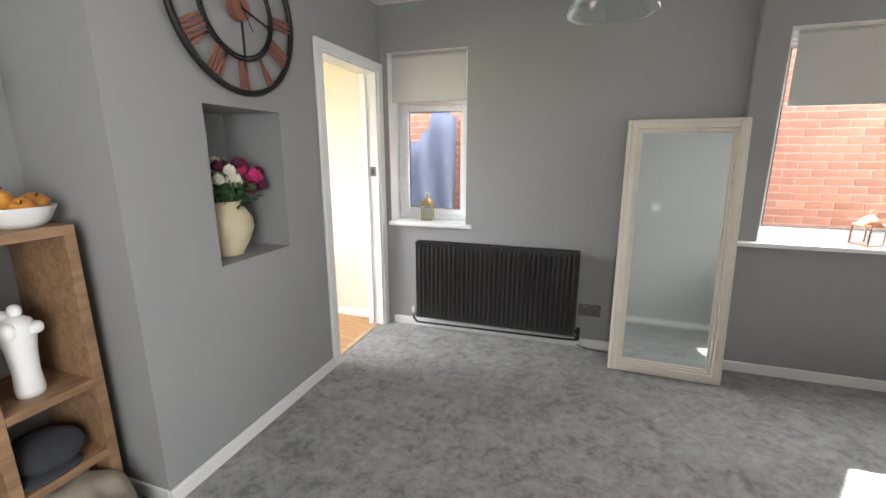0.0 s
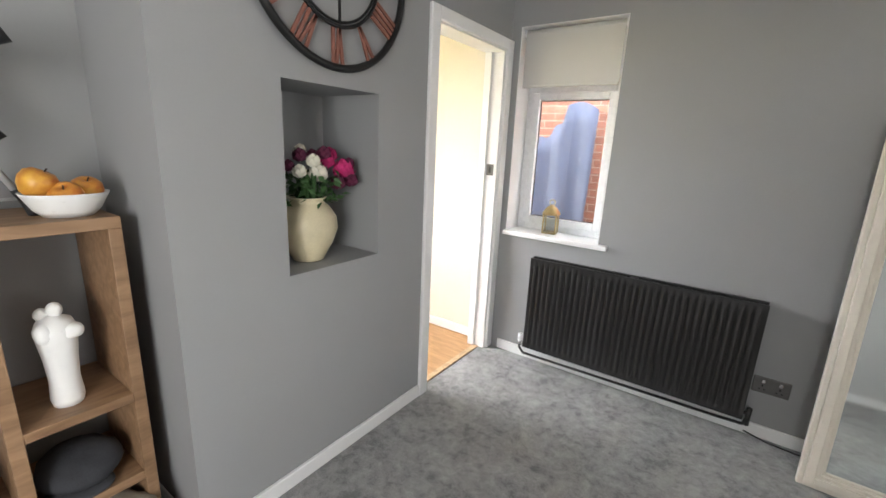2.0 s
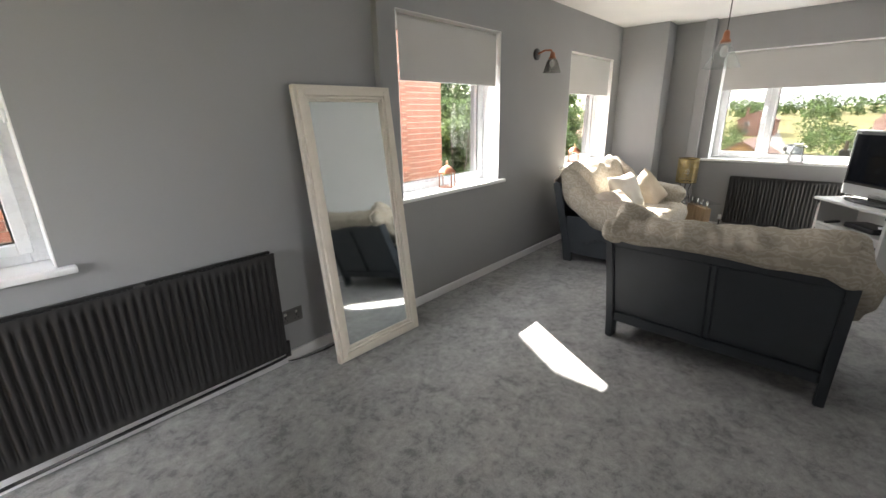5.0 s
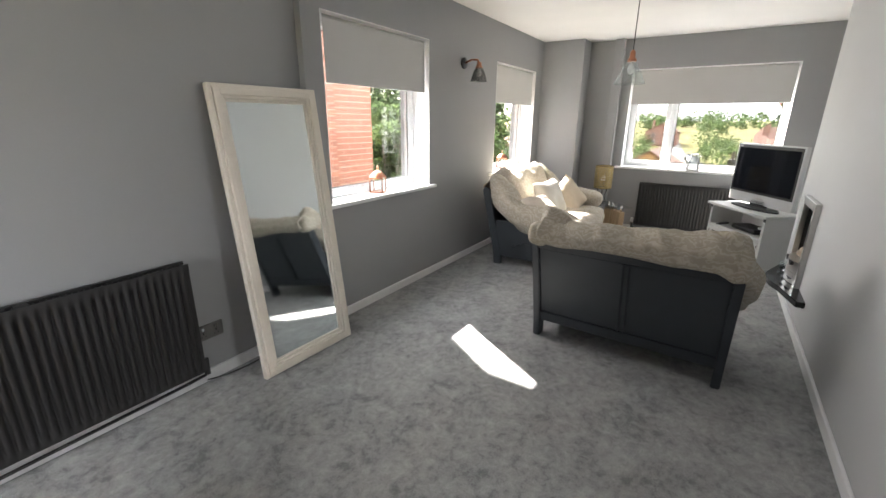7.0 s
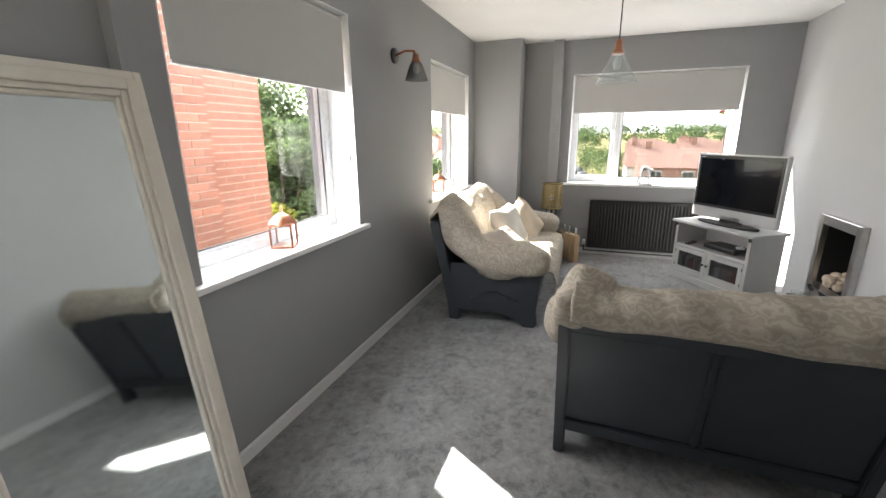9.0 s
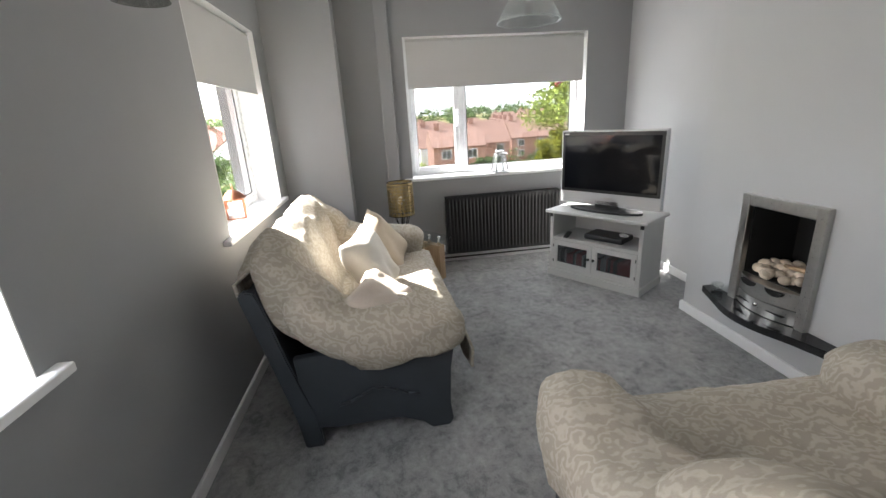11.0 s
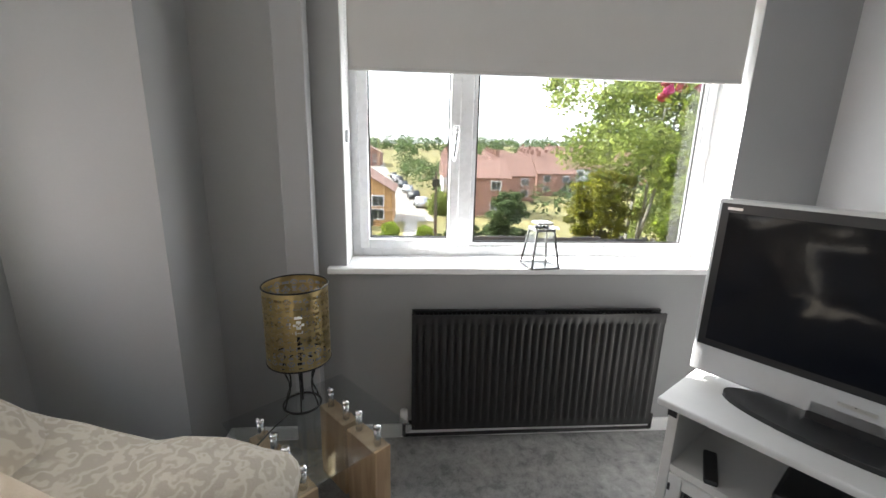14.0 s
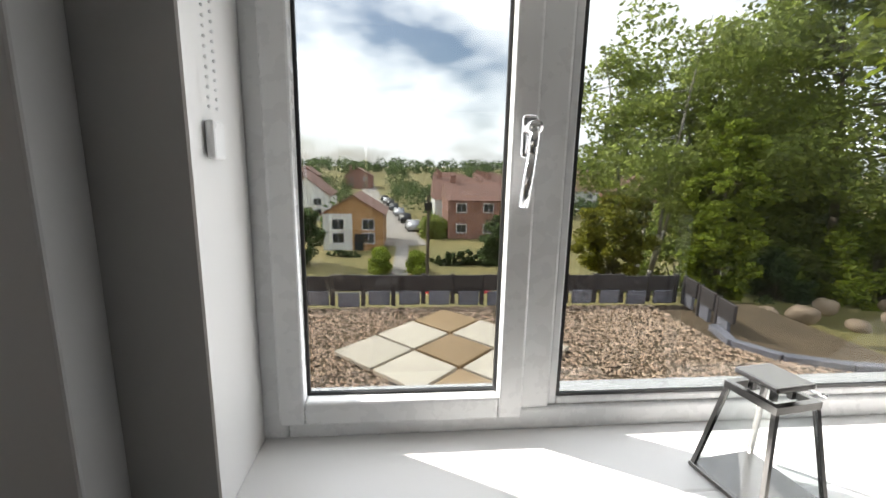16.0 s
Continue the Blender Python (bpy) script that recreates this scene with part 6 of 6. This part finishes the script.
def bush(x, y, rx, h, material, label, seed, n=60, per=120, size=0.06, ry=None, cat="bush", grp="bushes"):
    rng = random.Random(seed)
    b = thing("bush", pose(x, y, land(x, y) - 0.05), label, cat, grp)
    V, F = [], []
    bm = bmesh.new()
    for i in range(n):
        a, r, zz = rng.uniform(0, 6.28), rng.random() ** 0.5, rng.random()
        k = math.sqrt(max(0.05, 1 - (zz * 0.95) ** 3))
        e = Vector((rx * r * k * math.cos(a), (ry or rx) * r * k * math.sin(a), h * zz))
        rod(bm, (e.x * .2, e.y * .2, 0), e, 0.02, 0.006, 4)
        leaves(V, F, e, min(rx, h) * 0.28, per, size, rng)
    part("branches", bm, BARKD, b)
    crown_part(V, F, material, b, "foliage")


bush(7.6, 8.3, 0.55, 1.05, LEAFY, "clipped bright yellow-green garden bush", 31, 50, 120, 0.045)
bush(38.5, 3.75, 1.9, 1.7, LEAFB, "clipped bright hedge beside the path", 32, 80, 120, 0.10, ry=0.6)
bush(38.5, 0.75, 1.9, 1.5, LEAFB, "clipped bright hedge across the path", 33, 80, 120, 0.10, ry=0.6)
bush(41, -5.0, 0.7, 1.2, LEAFC, "long dark hedge in front of the brick house", 34, 100, 120, 0.12, ry=4.5)
bush(44.3, 7.5, 0.6, 0.6, LEAFC, "low shrub by the white house", 35, 30, 90, 0.08, ry=1.8)
bush(56, -2.0, 2.0, 2.4, LEAFA, "rounded garden bush up the side street", 36, 60, 120, 0.16)
bush(12.6, -5.6, 0.6, 0.9, LEAFC, "low shrub under the trees", 37, 40, 120, 0.05)
bush(13.5, -6.6, 0.8, 1.1, LEAFA, "shrub under the trees", 38, 40, 120, 0.06)


bush(17.5, -7.5, 1.6, 3.4, LEAFA, "tall leafy shrub filling the bank", 41, 80, 150, 0.09, ry=2.2)
bush(15.0, -9.6, 1.5, 3.0, LEAFB, "dense shrub under the large trees", 42, 80, 150, 0.08, ry=1.8)
bush(12.4, -7.6, 0.9, 1.5, LEAFB, "bright shrub behind the boulders", 43, 60, 130, 0.06, ry=1.5)


def house(x, y, w, d, hw, hr, wallm, label, face=-1, chimney=True, white=False, ridge='x'):
    """Two storeys with pitched roof; the side towards -x carries windows and a door."""
    z = land(x, y) - 0.2
    h = thing("house", pose(x, y, z), label, "house", "street houses")
    part("wall", boxes((0, d, -w / 2, w / 2, -1.5, hw)), wallm, h)
    if ridge == 'x':
        g = prism(bmesh.new(), [(-w / 2, hw), (w / 2, hw), (0, hw + hr - 0.12)], 0.0, d, 'x')
        part("gable", g, wallm, h)
        r = bmesh.new()
        for s in (-1, 1):
            prism(r, [(s * (w / 2 + 0.3), hw - 0.2), (s * (w / 2 + 0.3), hw - 0.05), (0, hw + hr + 0.08), (0, hw + hr - 0.07)], -0.25, d + 0.25, 'x')
        part("roof", r, ROOF, h)
    else:
        part("roof", prism(bmesh.new(), [(-0.35, hw - 0.1), (d + 0.35, hw - 0.1), (d / 2, hw + hr)], -w / 2 - 0.2, w / 2 + 0.2, 'y'), ROOF, h)
    if chimney:
        part("chimney", boxes((d / 2 - 0.3, d / 2 + 0.3, w * 0.3, w * 0.3 + 0.7, hw + hr * 0.3, hw + hr + 0.8)), REDB, h)
    for yy in (-w * 0.25, w * 0.25):
        for zz in (0.9, hw - 1.6):
            wn_ = part("window", boxes((-0.06, 0.02, yy - 0.65, yy + 0.65, zz, zz + 1.15)), UPVC, h)
            part("pane", boxes((-0.075, -0.055, yy - 0.56, yy - 0.03, zz + 0.09, zz + 1.06)), DARKG, wn_)
            part("pane", boxes((-0.075, -0.055, yy + 0.03, yy + 0.56, zz + 0.09, zz + 1.06)), DARKG, wn_)
    return h


h1 = house(47.5, 6.9, 6.0, 8, 3.9, 1.9, BUFF, "white and buff gable-fronted house across the street", chimney=False)
part("render_panel", boxes((-0.05, 0.0, 0.1, 3.0, -0.5, 3.95)), RENDERW, h1, "white rendered half of the front")
part("door", boxes((-0.07, 0.0, -1.0, -0.1, -0.3, 1.9)), DARKG, h1)
house(55, -6.8, 6.6, 8, 5.0, 2.0, REDB, "red brick end house with brown roof", ridge='y')
rng = random.Random(5)
for k in range(7):
    house(66 + 11 * k, -6.0 - 0.8 * k, 6.5, 8, 4.3, 3.0, REDB if k % 2 else RENDERW, "terraced house with brown roof on the hill", ridge='y')
    house(70 + 11 * k, -14.5 - 1.6 * k, 6.5, 8, 4.3, 3.0, REDB, "red terraced house in the rows beyond", ridge='y')
    if k < 5:
        house(78 + 13 * k, -24 - 2.5 * k, 7, 8, 4.3, 3.0, REDB, "red terraced house far up the slope", ridge='y')
        house(72 + 14 * k, 17 + 3.2 * k, 7, 8, 4.2, 2.8, REDB if k % 3 else RENDERW, "red brick house up the side street", ridge='x')
for k in range(6):
    for q in range(3):
        yy = 27 + 12.5 * q + 1.5 * k
        house(74 + 15 * k + 4 * q, yy, 8, 8, 4.4, 2.9, REDB if (k + q) % 3 else RENDERW, "red-roofed house in the rows on the hillside", ridge='y' if q % 2 else 'x')
        house(92 + 13 * k + 5 * q, -36 - 11.5 * q - 1.2 * k, 8, 8, 4.4, 2.9, REDB if (k + q) % 4 else RENDERW, "red-roofed house in the rows on the hillside", ridge='y')
house(150, 17, 9, 9, 4.5, 2.6, REDB, "red gabled house at the top of the street", ridge='x')


def car(x, y, rz, paint, label, z=None):
    c = thing("car", pose(x, y, (land(x, y) if z is None else z) + 0.05, 0, 0, rz), label, "car", "parked cars")
    body = prism(bmesh.new(), [(-2.0, 0.25), (2.0, 0.25), (2.05, 0.6), (1.9, 0.78), (1.1, 0.88), (0.45, 1.38), (-1.1, 1.42), (-1.75, 0.95), (-2.05, 0.85), (-2.08, 0.4)], -0.82, 0.82, 'y')
    bmesh.ops.bevel(body, geom=list(body.edges), offset=0.07, segments=3, affect='EDGES')
    part("body", smooth(body), paint, c)
    for s in (-0.765, 0.75):
        part("side_window", prism(bmesh.new(), [(0.9, 0.92), (0.42, 1.3), (-1.0, 1.33), (-1.5, 0.95)], s * 1.07, s * 1.07 + 0.02, 'y'), DARKG, c)
    for wx in (-1.25, 1.3):
        for wy in (-0.78, 0.78):
            wh = part("wheel", smooth(rod(bmesh.new(), (wx, wy - 0.1, 0.3), (wx, wy + 0.1, 0.3), 0.31, n=24)), BLACK, c)
            part("rim", rod(bmesh.new(), (wx, wy - 0.105, 0.3), (wx, wy + 0.105, 0.3), 0.19, n=16), CHROME, wh)


car(29.6, -1.5, 90, CARR, "bright red parked car on the street")
for k in range(7):
    car(62 + 9 * k, 0.6 + 1.05 * k, 7, (CARS, BLACK, CARS, NAVY, BLACK, CARS, BLACK)[k], "car parked up the side street")

po = thing("utility_pole", pose(33.0, 0.2, land(33, 0.2)), "tall brown wooden utility pole on the verge", "pole")
part("post", rod(bmesh.new(), (0, 0, -0.3), (0, 0, 6.6), 0.13, 0.09, 12), BARKD, po)
part("transformer", boxes((-0.15, 0.15, -0.25, 0.25, 5.6, 6.1), bev=0.02), BLACK, po)

# far woods on the rise
V, F = [], []
rng = random.Random(77)
for k in range(420):
    x, y = rng.uniform(100, 320), rng.uniform(-140, 130)
    if abs(y - (1.6 + 0.12 * (x - 50))) < 8 and x < 190 or (-40 < y < 40 and x < 165):
        continue
    r = rng.uniform(2.0, 4.2)
    leaves(V, F, (x, y, land(x, y) + r * 0.9), r, 60, 0.75, rng, 0.9)
for k in range(520):
    x, y = rng.uniform(52, 165), rng.uniform(-75, 75)
    if abs(y - (1.6 + 0.12 * (x - 50))) < 5.5 or (-13 < y < 10 and x < 64):
        continue
    r = rng.uniform(1.2, 2.9)
    leaves(V, F, (x, y, land(x, y) + r * 0.8), r, 60, 0.42, rng, 0.9)
me = bpy.data.meshes.new("far_woods")
me.from_pydata(V, [], F)
me.materials.append(LEAFC)
tagged(new("far_woods", me), "dark green woodland along the distant hill", "woods", kind="stuff")

# rose blooms hanging by the window outside
hg = thing("hanging_flowers", pose(6.25, 0.42, 1.72), "red and pink flowers hanging outside the window", "flowers")
for k in range(9):
    bm = blob(bmesh.new(), (0, 0, 0), (0.03, 0.03, 0.025), 1, 1, 12, 8, 0.012, 40, k)
    part("bloom", bm, PINK if k % 2 else REDM, hg).matrix_local = pose(rng.uniform(-.06, .06), rng.uniform(-.12, .12), rng.uniform(-.1, .1))
V, F = [], []
leaves(V, F, (0, 0, 0), 0.17, 90, 0.025, rng)
crown_part(V, F, LEAFB, hg, "foliage")
